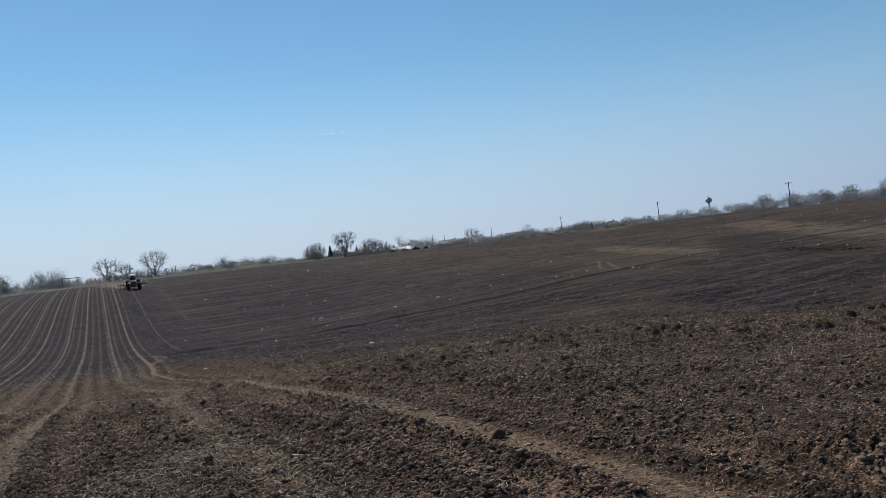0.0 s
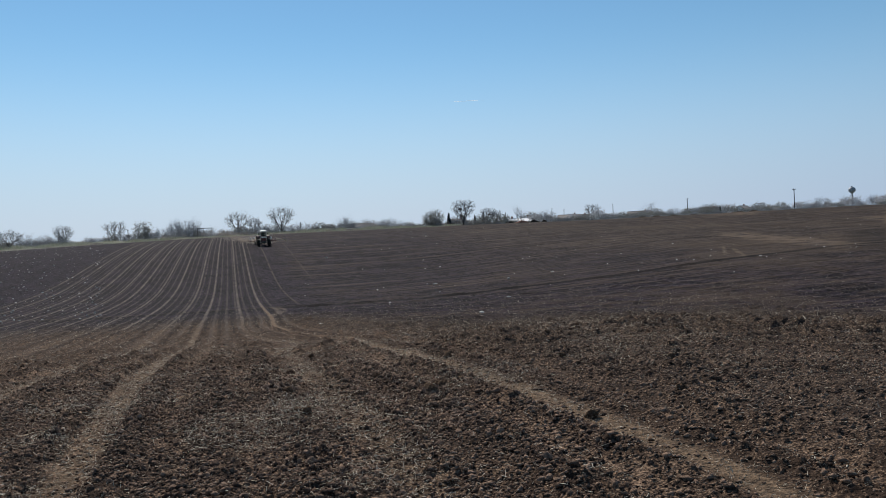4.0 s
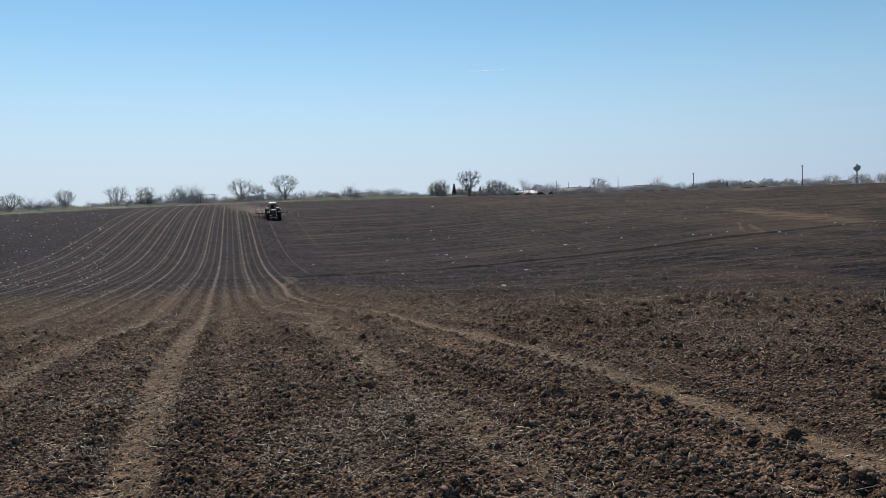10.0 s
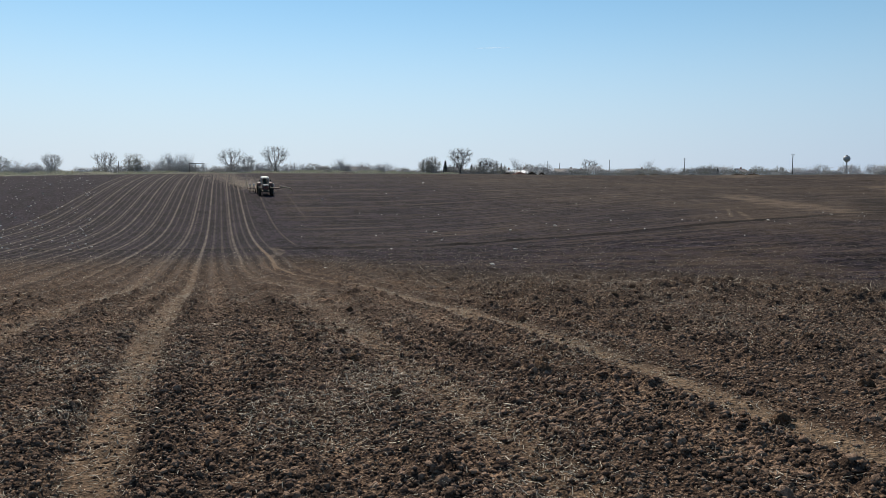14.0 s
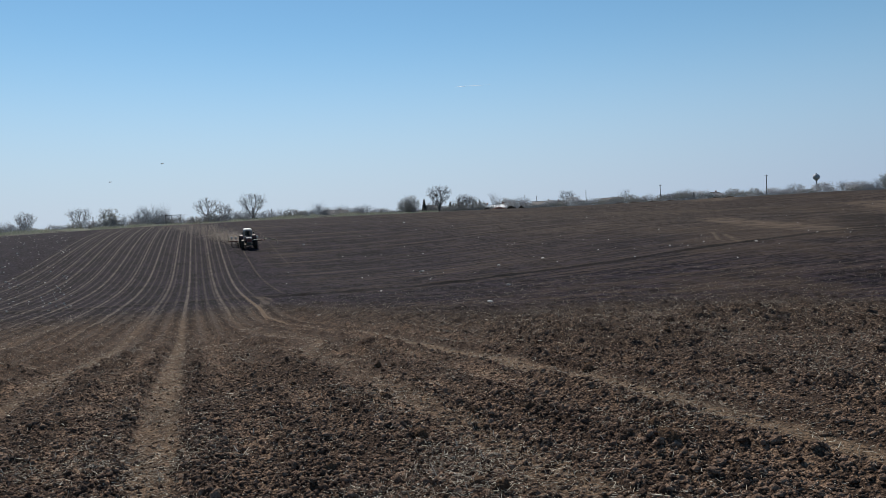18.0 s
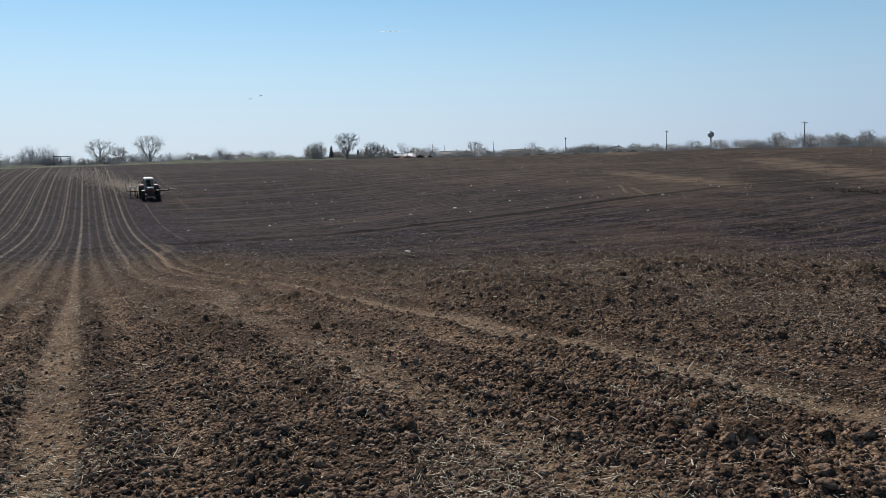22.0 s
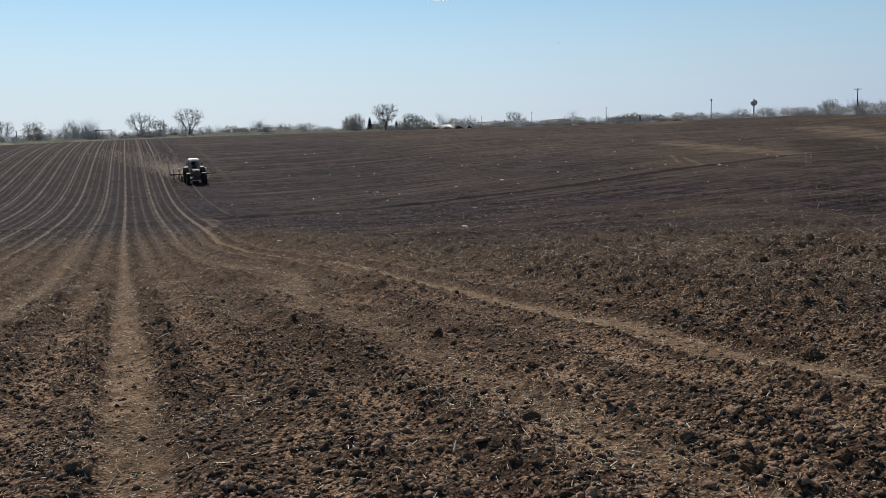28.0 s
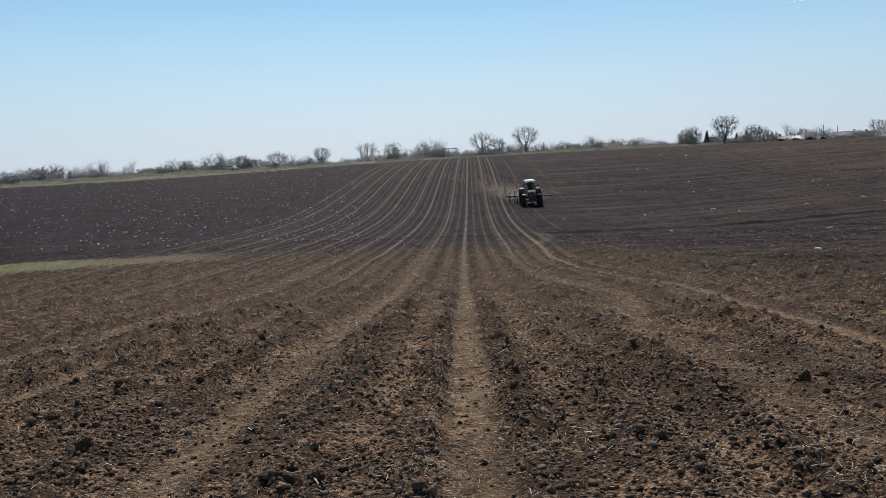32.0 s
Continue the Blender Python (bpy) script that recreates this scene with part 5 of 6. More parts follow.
def heap(seed, w, d, h, mat, name="soil_heap"):
    rs = np.random.RandomState(seed)
    n, m = 26, 12
    v, f = [], []
    for j in range(m + 1):
        q = j / m
        for k in range(n):
            a = k * 2 * math.pi / n
            rr = (1 - q) * (0.8 + 0.2 * math.sin(a * 3 + seed)) * (0.9 + 0.2 * rs.rand())
            v.append((math.cos(a) * w * rr, math.sin(a) * d * rr, h * (1 - (1 - q) ** 1.6) * (0.75 + 0.35 * rs.rand()) - 0.12))
    for j in range(m):
        for k in range(n):
            f.append((j * n + k, j * n + (k + 1) % n, (j + 1) * n + (k + 1) % n, (j + 1) * n + k))
    return new(name, mesh_from(name, v, f, mat))


for az, r, w, h, mat, lab in ((8.3, 232, 1.9, 0.75, MUCK, "dark soil heap on the grassy margin"), (9.0, 230, 1.3, 0.5, MUCK, "dark soil heap on the grassy margin"), (9.9, 229, 1.5, 0.5, MUCK, "dark soil heap on the grassy margin"),
                              (21.6, 208, 1.6, 0.7, MUCK, "dark soil heap on the field edge"), (22.4, 208, 2.6, 0.8, RUBBLE, "reddish heap of rubble on the field edge"), (23.3, 209, 1.8, 0.9, MUCK, "dark soil heap on the field edge"),
                              (24.0, 210, 1.2, 0.8, MUCK, "dark soil heap on the field edge"), (31.0, 214, 2.2, 0.5, MUCK, "long low dark heap on the field edge"), (32.0, 214, 2.6, 0.5, MUCK, "long low dark heap on the field edge"),
                              (33.2, 216, 2.4, 0.5, MUCK, "long low dark heap on the field edge"), (34.4, 218, 2.0, 0.45, MUCK, "long low dark heap on the field edge"), (37.4, 222, 2.6, 0.5, MUCK, "long low dark heap on the field edge"),
                              (38.4, 224, 2.4, 0.6, MUCK, "long low dark heap on the field edge"), (-24.1, 246, 2.2, 0.7, RUBBLE, "reddish heap of rubble on the grassy margin"), (-22.9, 247, 1.4, 0.6, MUCK, "dark soil heap on the grassy margin")):
    stand(heap(int(az * 7) % 97, w, w * 0.6, h, mat, "rubble_heap" if mat is RUBBLE else "soil_heap"), az, r, -az, lab, "heap", "heaps along the field edge")


# ---- margin grass ----
def grass_material():
    n = Nodes("margin_grass")
    rnd = n.t.nodes.new("ShaderNodeNewGeometry").outputs["Random Per Island"]
    return sheer(n, n.mix(rnd, (0.15, 0.18, 0.125), (0.38, 0.375, 0.325)), 0.5)


def build_grass():
    rng = random.Random(9)
    v, f = [], []
    def blade(x, y, h, w):
        z = at_ground(x, y)
        a, b = rng.uniform(0, 3.14), rng.gauss(0, 0.35)
        dx, dy = math.cos(a) * w, math.sin(a) * w
        n = len(v)
        v.extend(((x - dx, y - dy, z - 0.03), (x + dx, y + dy, z - 0.03), (x + b * h, y + b * h * 0.5, z + h)))
        f.append((n, n + 1, n + 2))
    for k in range(64000):
        az = rng.uniform(-35, 18)
        re_, _ = edge_of(az)
        x, y = place(az, float(re_) + rng.uniform(-7, 10))
        tuft = noise.noise(Vector((x * 0.25, y * 0.12, 3.0)))
        if rng.random() < 0.55 + 0.9 * tuft:
            blade(x, y, rng.uniform(0.12, 0.42) * (1.7 if az < -8 else 1.0) * (1 + tuft), rng.uniform(0.05, 0.16))
    for k in range(5000):
        x, y = place(rng.uniform(-36, -22.5), rng.uniform(43, 51))
        blade(x, y, rng.uniform(0.03, 0.09), rng.uniform(0.02, 0.05))
    ob = new("grass", mesh_from("grass", v, f, grass_material(), False))
    tagged(ob, "short green and straw-coloured grass on the field margin", "grass", kind="stuff")


build_grass()


# ---- pale stones and litter on the field ----
STONE = worn("pale_stone", (0.34, 0.32, 0.29), (0.58, 0.56, 0.52), 0.85, 9.0)


def pebble(seed, w, d, h):
    bm = bmesh.new()
    bmesh.ops.create_icosphere(bm, subdivisions=2, radius=1.0)
    for q in bm.verts:
        q.co *= 1 + 0.22 * noise.noise(q.co * 1.6 + Vector((seed * 7.1, 0, 0)))
        q.co.x, q.co.y, q.co.z = q.co.x * w, q.co.y * d, q.co.z * h
    me = bpy.data.meshes.new("pale_stone")
    bm.to_mesh(me)
    bm.free()
    me.materials.append(STONE)
    return me


for k, (x, y, w) in enumerate(((22.43, 74.96, 0.34), (28.97, 70.81, 0.30), (14.22, 35.99, 0.26), (8.75, 39.01, 0.24), (5.52, 35.08, 0.28), (13.2, 54.5, 0.2), (34.5, 72.5, 0.3),
                               (17.0, 118.0, 0.3), (41.0, 148.0, 0.35), (52.0, 62.0, 0.25), (20.3, 48.0, 0.2))):
    s = new("pale_stone", pebble(k, w * 0.8, w * 0.5, w * 0.25))
    s.matrix_basis = pose(x, y, at_ground(x, y) + w * 0.12, 0, 0, k * 50)
    tagged(s, "pale flat stone lying on the tilled soil", "stone", "pale stones on the field")

ICO_V = np.array([(0, 0, 1), *[(0.894 * math.cos(k * 1.2566), 0.894 * math.sin(k * 1.2566), 0.447) for k in range(5)],
                  *[(0.894 * math.cos(k * 1.2566 + 0.6283), 0.894 * math.sin(k * 1.2566 + 0.6283), -0.447) for k in range(5)], (0, 0, -1)])
ICO_F = np.array([(0, 1 + k, 1 + (k + 1) % 5) for k in range(5)] + [(1 + k, 6 + k, 1 + (k + 1) % 5) for k in range(5)]
                 + [(6 + k, 6 + (k + 1) % 5, 1 + (k + 1) % 5) for k in range(5)] + [(11, 6 + (k + 1) % 5, 6 + k) for k in range(5)])


def broken(rng, rings, rough):
    """The points of an angular broken clod about a metre across, before it is scaled."""
    bm = bmesh.new()
    bmesh.ops.create_icosphere(bm, subdivisions=rings, radius=1.0)
    cuts = [(Vector((rng.gauss(0, 1), rng.gauss(0, 1), rng.gauss(0, 1))).normalized(), rng.uniform(0.35, 0.75)) for _ in range(7)]
    at = Vector((rng.uniform(-50, 50), rng.uniform(-50, 50), rng.uniform(-50, 50)))
    for q in bm.verts:
        d = q.co.normalized()
        p = d * (1 + 0.30 * noise.noise(d * 1.3 + at))
        for m, c in cuts:
            t = p.dot(m)
            if t > c:
                p -= m * (t - c) * 0.6
        q.co = p * (1 + rough * (noise.noise(d * 3.4 + at) + 0.7 * noise.noise(d * 7.5 + at) + 0.5 * noise.noise(d * 15 + at)))
    bm.verts.index_update()
    v = np.array([q.co[:] for q in bm.verts])
    f = np.array([[q.index for q in k.verts] for k in bm.faces])
    bm.free()
    return v, f


def scatter_broken(name, rs, c, size, mat):
    """Many broken clods at the given centres, turned every way, in one mesh."""
    rng = random.Random(17)
    kinds = [broken(rng, 2, 0.38) for _ in range(12)]
    pick = rs.randint(0, len(kinds), len(c))
    vs, fs, base = [], [], 0
    for k, (v, f) in enumerate(kinds):
        w = np.where(pick == k)[0]
        q = rs.normal(0, 1, (len(w), 4))
        q /= np.linalg.norm(q, axis=1, keepdims=True)
        a, b, e, d = q.T
        turn = np.stack([1 - 2 * (e * e + d * d), 2 * (b * e - a * d), 2 * (b * d + a * e), 2 * (b * e + a * d), 1 - 2 * (b * b + d * d), 2 * (e * d - a * b),
                         2 * (b * d - a * e), 2 * (e * d + a * b), 1 - 2 * (b * b + e * e)], -1).reshape(-1, 3, 3)
        p = np.einsum("nij,vj->nvi", turn, v) * (size[w, None] * (0.75 + 0.5 * rs.rand(len(w), 3)))[:, None, :] + c[w][:, None]
        vs.append(p.reshape(-1, 3))
        fs.append((f[None] + base + len(v) * np.arange(len(w))[:, None, None]).reshape(-1, 3))
        base += len(v) * len(w)
    return new(name, mesh_from(name, np.concatenate(vs), np.concatenate(fs), mat, False))


def scatter_lumps(name, rs, c, size, flat, mat, smooth_faces=True):
    """Many rough lumps of the given sizes at the given centres, in one mesh."""
    n = len(c)
    v = np.broadcast_to(ICO_V, (n, 12, 3)) * (0.5 + 1.0 * rs.rand(n, 12, 1))
    v = v * (size[:, None] * (0.75 + 0.5 * rs.rand(n, 3)))[:, None, :] * np.array([1, 1, flat])
    a = rs.rand(n) * 6.283
    ca, sa = np.cos(a)[:, None], np.sin(a)[:, None]
    tilt = rs.normal(0, 0.35, n)[:, None]
    x, y, z = v[..., 0], v[..., 1], v[..., 2]
    y, z = y * np.cos(tilt) - z * np.sin(tilt), y * np.sin(tilt) + z * np.cos(tilt)
    v = np.stack([x * ca - y * sa, x * sa + y * ca, z], -1) + c[:, None]
    f = ICO_F[None] + 12 * np.arange(n)[:, None, None]
    return new(name, mesh_from(name, v.reshape(-1, 3), f.reshape(-1, 3), mat, smooth_faces))


rs = np.random.RandomState(3)
n = 1700
az_ = np.where(rs.rand(n) < 0.86, rs.uniform(-36, -7, n), rs.uniform(6, 58, n))
r_ = rs.uniform(58, 200, n)
x_, y_ = r_ * np.sin(np.radians(az_)), r_ * np.cos(np.radians(az_))
tagged(scatter_lumps("stone_scatter", rs, np.stack([x_, y_, land(x_, y_) + 0.02], -1), (0.035 + 0.075 * rs.rand(n) ** 2) * np.where(az_ < 0, 1.15, 0.8), 0.6, STONE),
       "small pale stones strewn over the dark field", "stones", kind="stuff")


# ---- clods and straw near the camera ----
def clod_material(name, low, high):
    n = Nodes(name)
    g = n.t.nodes.new("ShaderNodeNewGeometry")
    rnd, p = g.outputs["Random Per Island"], g.outputs["Position"]
    f = n.math("ADD", n.math("MULTIPLY", n.noise(p, 30.0, 4, 0.65), 0.7), n.math("MULTIPLY", rnd, 0.3))
    n.bump(n.math("ADD", n.noise(p, 45.0, 4, 0.7), n.math("MULTIPLY", n.cells(p, 60.0), -0.4)), 1.0, 0.02)
    return n.set(n.mix(n.step(0.3, 0.75, f), low, high), 0.95, Specular_IOR_Level=0.06)


CLOD = clod_material("clod_soil", (0.054, 0.0360, 0.0275), (0.290, 0.196, 0.141))
DARK_CLOD = clod_material("dark_clod_soil", (0.030, 0.0190, 0.0135), (0.125, 0.080, 0.052))
OCT_V = np.array([(1, 0, 0), (0, 1, 0), (-1, 0, 0), (0, -1, 0), (0, 0, 1), (0, 0, -1)], float)
OCT_F = np.array([(0, 1, 4), (1, 2, 4), (2, 3, 4), (3, 0, 4), (1, 0, 5), (2, 1, 5), (3, 2, 5), (0, 3, 5)])


def scatter_crumbs(name, rs, c, size, mat):
    """Very many small angular crumbs in one mesh."""
    n = len(c)
    v = OCT_V[None] * (0.55 + 0.8 * rs.rand(n, 6, 1)) + 0.35 * rs.normal(0, 1, (n, 6, 3)) * 0.5
    v = v * (size[:, None] * (0.7 + 0.6 * rs.rand(n, 3)))[:, None, :] * np.array([1.15, 1.15, 0.75])
    a = rs.rand(n) * 6.283
    ca, sa = np.cos(a)[:, None], np.sin(a)[:, None]
    v = np.stack([v[..., 0] * ca - v[..., 1] * sa, v[..., 0] * sa + v[..., 1] * ca, v[..., 2]], -1) + c[:, None]
    f = OCT_F[None] + 6 * np.arange(n)[:, None, None]
    return new(name, mesh_from(name, v.reshape(-1, 3), f.reshape(-1, 3), mat, False))



def near_points(rs, count, spread):
    """Points on the near field, thinning out with distance from the camera's way."""
    out = []
    while sum(map(len, out)) < count:
        r = 2.2 * np.exp(rs.rand(count) * math.log(spread / 2.2))
        a = np.radians(rs.uniform(-42, 66, count))
        x = 0.2 + r * np.sin(a)
        y = rs.uniform(-3.6, 3.6, count) + r * np.cos(a)
        out.append(np.stack([x, y], -1))
    return np.concatenate(out)[:count]


def build_clods():
    rs = np.random.RandomState(21)
    for name, count, lo, hi, spread, lab in (("far_crumbs", 40000, 0.010, 0.036, 40, "coarse brown soil crumbs"), ("soil_crumbs", 210000, 0.0045, 0.019, 17, "fine brown soil crumbs"), ("soil_clods", 17000, 0.011, 0.027, 20, "dark crumbly soil clods")):
        q = near_points(rs, count, spread)
        t = tracks_at(q[:, 0], q[:, 1])
        strip = np.cos(2 * math.pi * row_of(q[:, 0], q[:, 1]) / 0.70) * smooth(5.4, 4.6, row_of(q[:, 0], q[:, 1]))
        dense = np.clip(0.42 + 0.75 * vnoise(q[:, 0], q[:, 1], 0.9, 81) + 0.35 * vnoise(q[:, 0], q[:, 1], 0.35, 82) + 0.28 * strip, 0.04, 1)
        keep = rs.rand(len(q)) < (dense if lo > 0.01 else 0.45 + 0.55 * dense) * (1 - (0.95 if lo > 0.01 else 0.75) * t)
        q = q[keep]
        size = lo + (hi - lo) * rs.rand(len(q)) ** (2.6 if lo > 0.01 else 1.6)
        z = ground_height(q[:, 0], q[:, 1]) + size * 0.15
        c = np.column_stack([q, z])
        ob = scatter_broken(name, rs, c, size * 1.35, CLOD) if name == "soil_clods" else scatter_lumps(name, rs, c, size, 0.75, CLOD, False) if lo > 0.01 else scatter_crumbs(name, rs, c, size, CLOD)
        tagged(ob, lab + " strewn over the tilled field", "soil", kind="stuff")


build_clods()
rs = np.random.RandomState(12)
n = 260
t_ = rs.rand(n)
x_, y_ = 66.5 - 4.5 * t_ + rs.normal(0, 0.9, n), 55 - 11 * t_ + rs.normal(0, 0.9, n)
tagged(scatter_lumps("upturned_sods", rs, np.stack([x_, y_, land(x_, y_) + 0.0], -1), 0.05 + 0.10 * rs.rand(n) ** 2, 0.8, MUCK, False),
       "rough strip of upturned dark sods", "soil", kind="stuff")


def big_clod(seed, w):
    v, f = broken(random.Random(seed * 31 + 5), 4, 0.36)
    return mesh_from("soil_clod", v * np.array([1.25, 1.05, 1.0]) * w * 0.85, f, DARK_CLOD, False)


rng = random.Random(4)
spots = [(1.52, 5.26, 0.07), (1.71, 7.01, 0.06), (2.87, 4.1, 0.065), (3.91, 2.57, 0.07), (3.11, 4.83, 0.06), (5.15, 3.1, 0.06), (3.95, 7.13, 0.065), (2.38, 8.23, 0.06), (1.1, 9.11, 0.055), (4.38, 8.85, 0.07)]
for k in range(70):
    r, a = rng.uniform(3.5, 17), radians(rng.uniform(-30, 60))
    x, y = r * math.sin(a), rng.uniform(-2.5, 3) + r * math.cos(a)
    if float(tracks_at(np.array([x]), np.array([y]))[0]) < 0.3:
        spots.append((x, y, rng.uniform(0.025, 0.058)))
for k, (x, y, w) in enumerate(spots):
    c = new("soil_clod", big_clod(k, w))
    c.matrix_basis = pose(x, y, float(ground_height(np.array([x]), np.array([y]))[0]) + w * 0.3, rng.uniform(-20, 20), rng.uniform(-20, 20), rng.uniform(0, 360))
    tagged(c, "large dark soil clod lying on the tilled field" if w > 0.06 else "dark soil clod lying on the tilled field", "clod", "large soil clods")


def straw_material():
    n = Nodes("dry_straw")
    g = n.t.nodes.new("ShaderNodeNewGeometry")
    f = n.math("ADD", n.math("MULTIPLY", g.outputs["Random Per Island"], 0.7), n.math("MULTIPLY", n.noise(g.outputs["Position"], 60.0), 0.3))
    return n.set(n.mix(n.math("POWER", f, 1.15), (0.13, 0.095, 0.062), (0.70, 0.62, 0.49)), 0.7, Specular_IOR_Level=0.2)


def build_straw():
    rs = np.random.RandomState(31)
    q = near_points(rs, 300000, 55)
    patch = vnoise(q[:, 0], q[:, 1], 0.8, 91) + 0.6 * vnoise(q[:, 0], q[:, 1], 0.3, 92)
    q = q[rs.rand(len(q)) < np.clip(0.10 + 0.14 * smooth(5, 7, q[:, 0]) + 0.55 * smooth(0.2, 1.0, patch) + 0.30 * tracks_at(q[:, 0], q[:, 1]), 0, 1)]
    for cx, cy, sx, sy, k in ((-5.5, 13.6, 0.7, 0.22, 260), (-3.4, 9.2, 0.35, 0.15, 120), (0.1, 6.4, 0.35, 0.3, 90), (2.1, 2.0, 0.25, 0.2, 90), (4.3, 0.4, 0.3, 0.4, 110), (4.2, 2.9, 0.3, 0.25, 70), (-0.4, 9.5, 0.15, 1.6, 260)):
        q = np.concatenate([q, np.stack([rs.normal(cx, sx, k), rs.normal(cy, sy, k)], -1)])
    for k in range(16):
        cx, cy = rs.uniform(-1.5, 6.5), rs.uniform(1.0, 12.0)
        q = np.concatenate([q, np.stack([rs.normal(cx, 0.26, 50), rs.normal(cy, 0.18, 50)], -1)])
    for k in range(46):
        cx, cy = rs.uniform(4.6, 13.0), rs.uniform(-1.5, 8.0)
        q = np.concatenate([q, np.stack([rs.normal(cx, 0.5, 70), rs.normal(cy, 0.4, 70)], -1)])
    n = len(q)
    z = ground_height(q[:, 0], q[:, 1])
    ln = (0.009 + 0.044 * rs.rand(n) ** 2.2) * np.where(rs.rand(n) < 0.07, 2.0, 1.0)
    ln *= 1 + 1.4 * smooth(8, 25, np.hypot(q[:, 0], q[:, 1]))
    up = np.where(rs.rand(n) < 0.12, rs.uniform(0.5, 1.3, n), rs.normal(0.08, 0.2, n))
    a = rs.rand(n) * 6.283
    d = np.stack([np.cos(a) * np.cos(up), np.sin(a) * np.cos(up), np.sin(up)], -1)
    side = np.stack([-np.sin(a), np.cos(a), np.zeros(n)], -1)
    top = np.cross(d, side)
    rad = ((0.0009 + 0.0016 * rs.rand(n) ** 2) * np.where(rs.rand(n) < 0.12, 1.9, 1.0) * (1 + 1.5 * smooth(7, 22, np.hypot(q[:, 0], q[:, 1]))))[:, None]
    p0 = np.column_stack([q, z + 0.022])
    bow = side * (rs.normal(0, 0.18, n) * ln)[:, None] + top * (rs.normal(0, 0.12, n) * ln)[:, None]
    p2 = p0 + d * ln[:, None] + bow
    rings = []
    for p, k in ((p0, 1.0), (p2, 0.7)):
        for s, t in ((1.6, 0.0), (-0.8, 0.7), (-0.8, -0.7)):
            rings.append(p + side * rad * s * k + top * rad * t * k)
    v = np.stack(rings, 1)
    f = np.array([(0, 1, 4, 3), (1, 2, 5, 4), (2, 0, 3, 5)])
    f = (f[None] + 6 * np.arange(n)[:, None, None]).reshape(-1, 4)
    ob = new("straw_litter", mesh_from("straw_litter", v.reshape(-1, 3), f, straw_material()))
    tagged(ob, "dry pale straw and stubble bits on the tilled soil", "straw", kind="stuff")


build_straw()

# ---- in the sky ----
VAPOUR = sheer("vapour", (0.98, 0.98, 0.98), 0.8)
FEATHER = worn("dark_feathers", (0.012, 0.012, 0.014), (0.03, 0.03, 0.034), 0.7, 20.0)


def contrail():
    st = Sticks()
    rng = random.Random(8)
    for k in range(2600):
        a = rng.random()
        thick = 0.35 + 0.65 * math.sin(math.pi * min(a * 1.25, 1.0)) ** 0.7
        st.flake(((a - 0.5) * 135, rng.gauss(0, 0.5), 1.2 * math.sin(a * 2) + rng.gauss(0, 0.30) * thick), rng.uniform(0.25, 0.7) * thick, rng)
    ob = new("contrail", st.mesh("contrail", VAPOUR))
    return tagged(ob, "short thin white vapour trail in the clear sky", "contrail")


def bird():
    b = tagged(new("bird"), "dark bird flying over the field", "bird", "birds over the field")

    def torso(bm):
        bmesh.ops.create_uvsphere(bm, u_segments=12, v_segments=8, radius=1.0, matrix=Matrix.Diagonal((0.05, 0.13, 0.05, 1)))
        bmesh.ops.create_uvsphere(bm, u_segments=10, v_segments=6, radius=0.035, matrix=Matrix.Translation((0, 0.14, 0.02)))
    made("body", torso, FEATHER, b)
    made("tail", lambda bm: box(bm, 0, -0.17, 0.0, 0.075, 0.12, 0.012, 0.004), FEATHER, b)
    wings = []
    for s in (-1, 1):
        wings.append(made("wing", lambda bm: (box(bm, s * 0.11, 0.02, 0, 0.18, 0.11, 0.014, 0.005), box(bm, s * 0.26, 0.0, 0, 0.15, 0.08, 0.011, 0.004)), FEATHER, b))
        wings[-1].location = (s * 0.04, 0, 0.03)
    return b, wings


CONTRAIL = contrail()
BIRDS = [bird(), bird()]


# ---- what moves ----
DRIVE = ((0, 9.2, 153.3), (6, 9.2, 141.0), (9, 9.25, 135.2), (13, 9.15, 127.8), (19, 8.98, 116.9), (23, 8.85, 109.6), (26, 8.55, 104.2), (32, 7.72, 93.3))


def drive_at(t):
    ts, xs, ys = zip(*DRIVE)
    return float(np.interp(t, ts, xs)), float(np.interp(t, ts, ys))


def on_slope(x, y, back=0.0):
    """The pose of something that drives towards -y over the land."""
    lift = math.degrees(math.atan2(at_ground(x, y) - at_ground(x, y - 2.2), 2.2))
    lean = math.degrees(math.atan2(at_ground(x + 0.9, y) - at_ground(x - 0.9, y), 1.8))
    return pose(x, y + back, at_ground(x, y) + back * math.tan(radians(lift)), lift, -lean, 0)


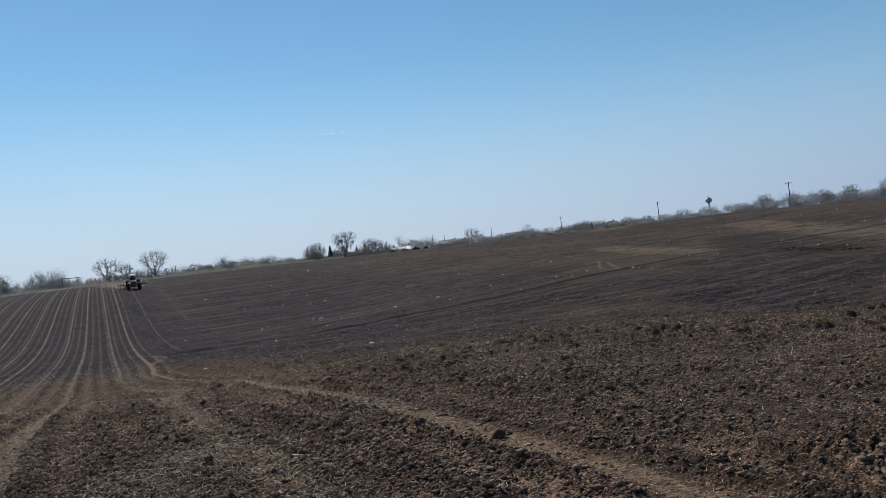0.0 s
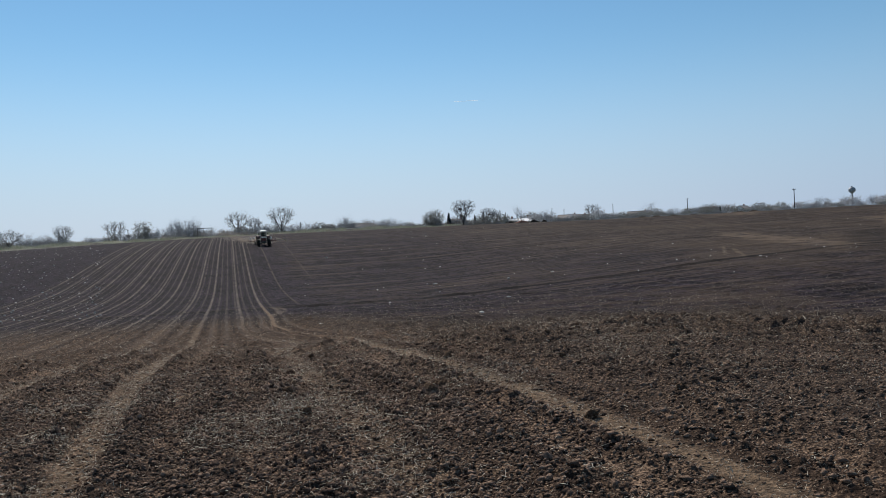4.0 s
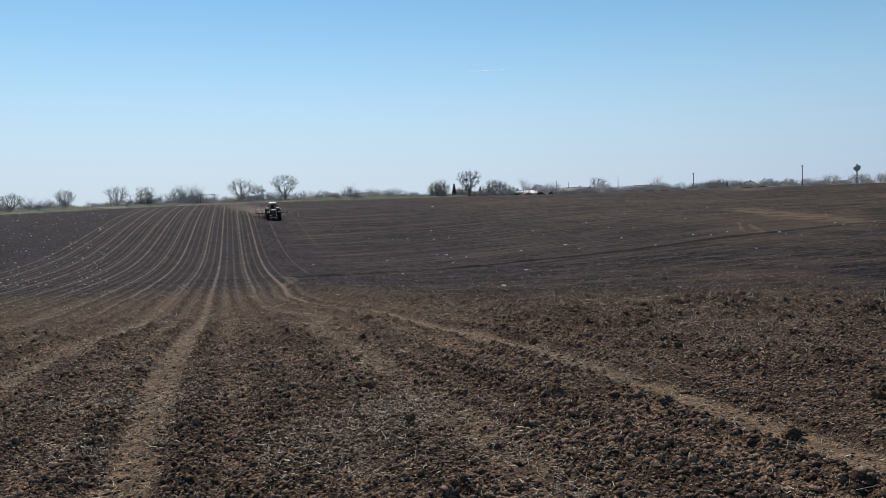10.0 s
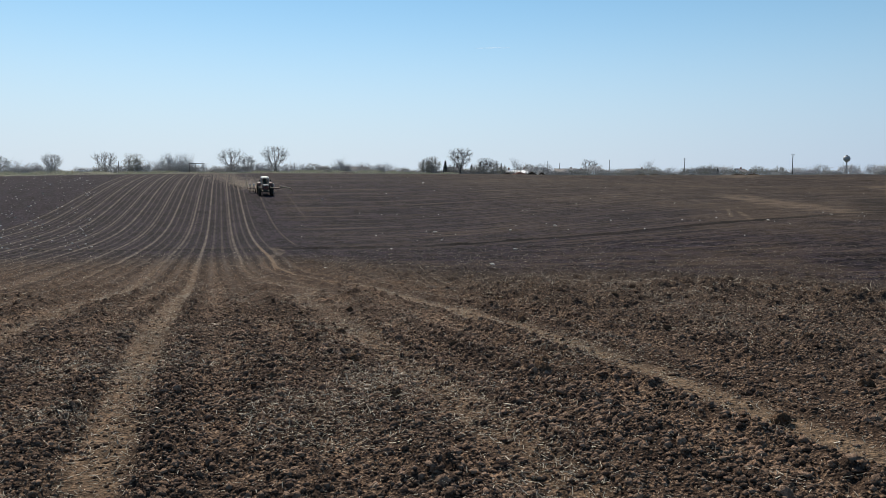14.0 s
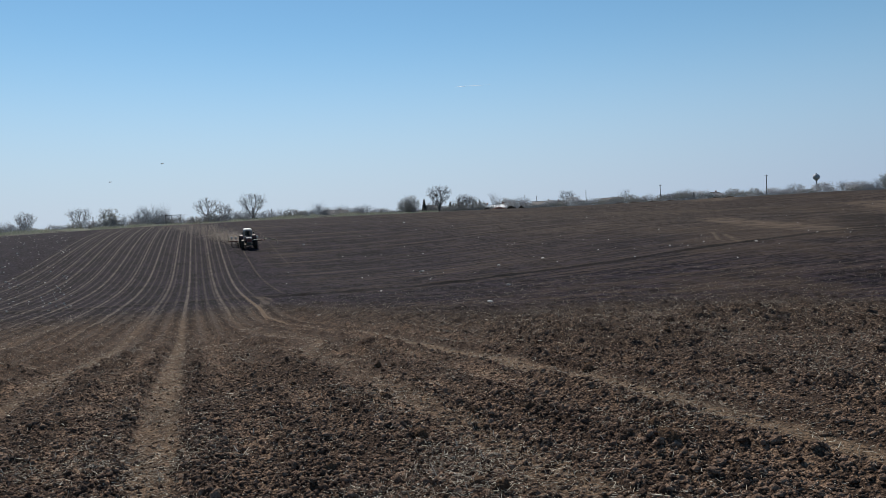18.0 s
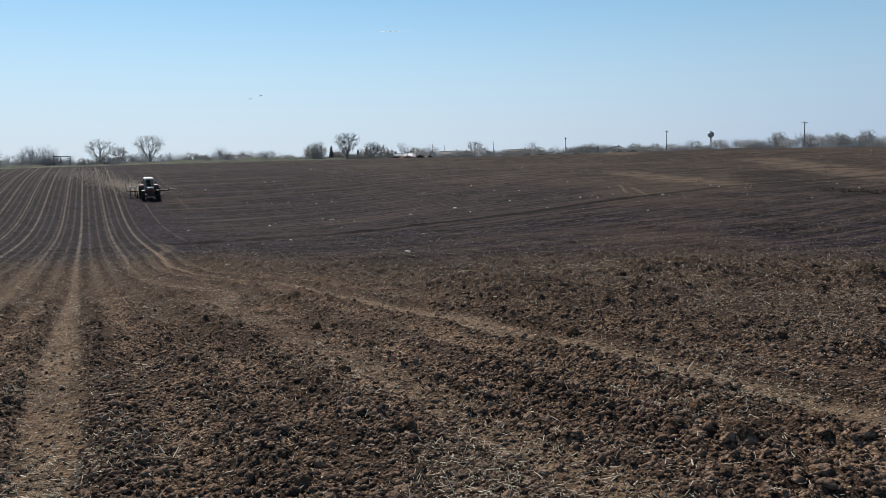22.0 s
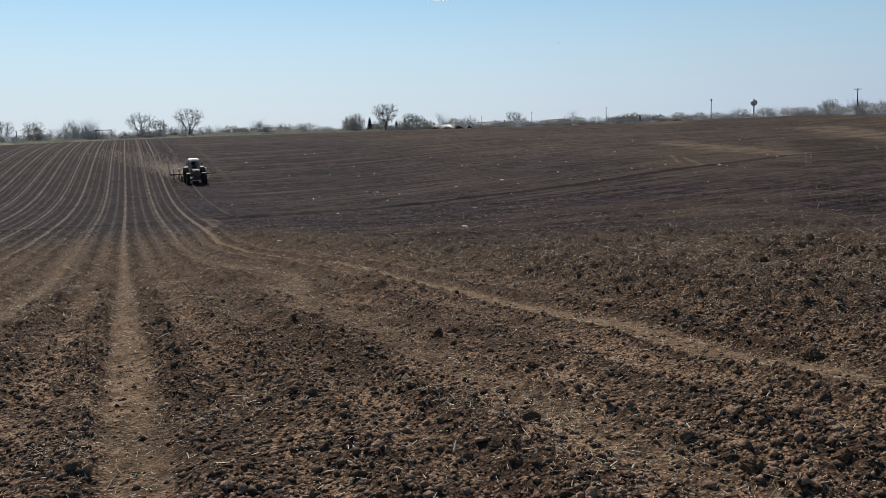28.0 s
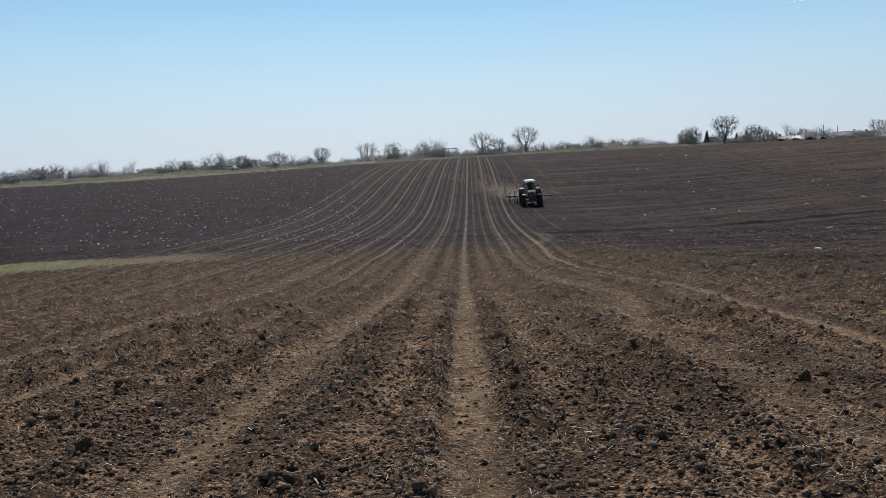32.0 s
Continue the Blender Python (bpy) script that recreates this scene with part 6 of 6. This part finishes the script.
def aloft(az, el, r, turn=0.0, dip=0.0):
    x, y = place(az, r)
    return pose(x, y, 1.6 + r * math.tan(radians(el)), dip, 0, turn)


def motions():
    rows = [(k * 2.0, on_slope(*drive_at(k * 2.0))) for k in range(17)]
    walk(TRACTOR, rows)
    walk(DRILL, rows)
    for ob, lag in zip(DUST, (0.5, 2.5)):
        walk(ob, [(k * 2.0, on_slope(*drive_at(k * 2.0), back=lag)) for k in range(17)])
    speed = (DRIVE[0][2] - DRIVE[-1][2]) / 32.0
    for w in WHEELS:
        x, y, r = w.location
        turn = math.degrees(speed * 0.4 / r)
        walk(w, [(k * 0.4, pose(x, y, r, turn * k, 0, 0)) for k in range(81)])
    walk(CONTRAIL, [(t, aloft(17.6 + 0.186 * t, 10.1, 3000, -17.6 - 0.186 * t)) for t in (0, 8, 16, 24, 32)])
    (first, wings_a), (second, wings_b) = BIRDS
    walk(first, [(0, pose(-178, 90, 6, 0, 0, -80)), (10, pose(-84, 100, 8, 0, 0, -80)), (17.5, aloft(-7.05, 3.98, 110, -80)), (18.4, aloft(-2.57, 4.16, 110, -80)), (19.3, aloft(1.76, 4.06, 110, -70)),
                 (20, aloft(6.6, 5.5, 113, -65)), (21, aloft(9.6, 5.5, 118, -62)), (22.5, aloft(13.6, 5.9, 130, -58)), (25, aloft(20, 6.5, 170, -50)), (32, aloft(40, 7.0, 420, -40))])
    walk(second, [(0, pose(-160, 80, 8, 0, 0, -80)), (10, pose(-72, 98, 10, 0, 0, -80)), (17.5, aloft(-2.99, 5.24, 110, -80)), (18.4, aloft(0.51, 5.32, 110, -75)), (19.3, aloft(3.96, 5.06, 112, -70)),
                  (20, aloft(5.14, 4.5, 116, -65)), (22, aloft(11.5, 5.5, 128, -60)), (23, aloft(13.07, 5.35, 140, -50)), (26, aloft(20, 6.0, 190, -40)), (32, aloft(36, 7.0, 420, -30))])
    for wings in (wings_a, wings_b):
        for s, w in zip((-1, 1), wings):
            walk(w, [(k * 0.2, pose(s * 0.04, 0, 0.03, 0, -s * (25 if k % 2 else -20), 0)) for k in range(161)])


motions()
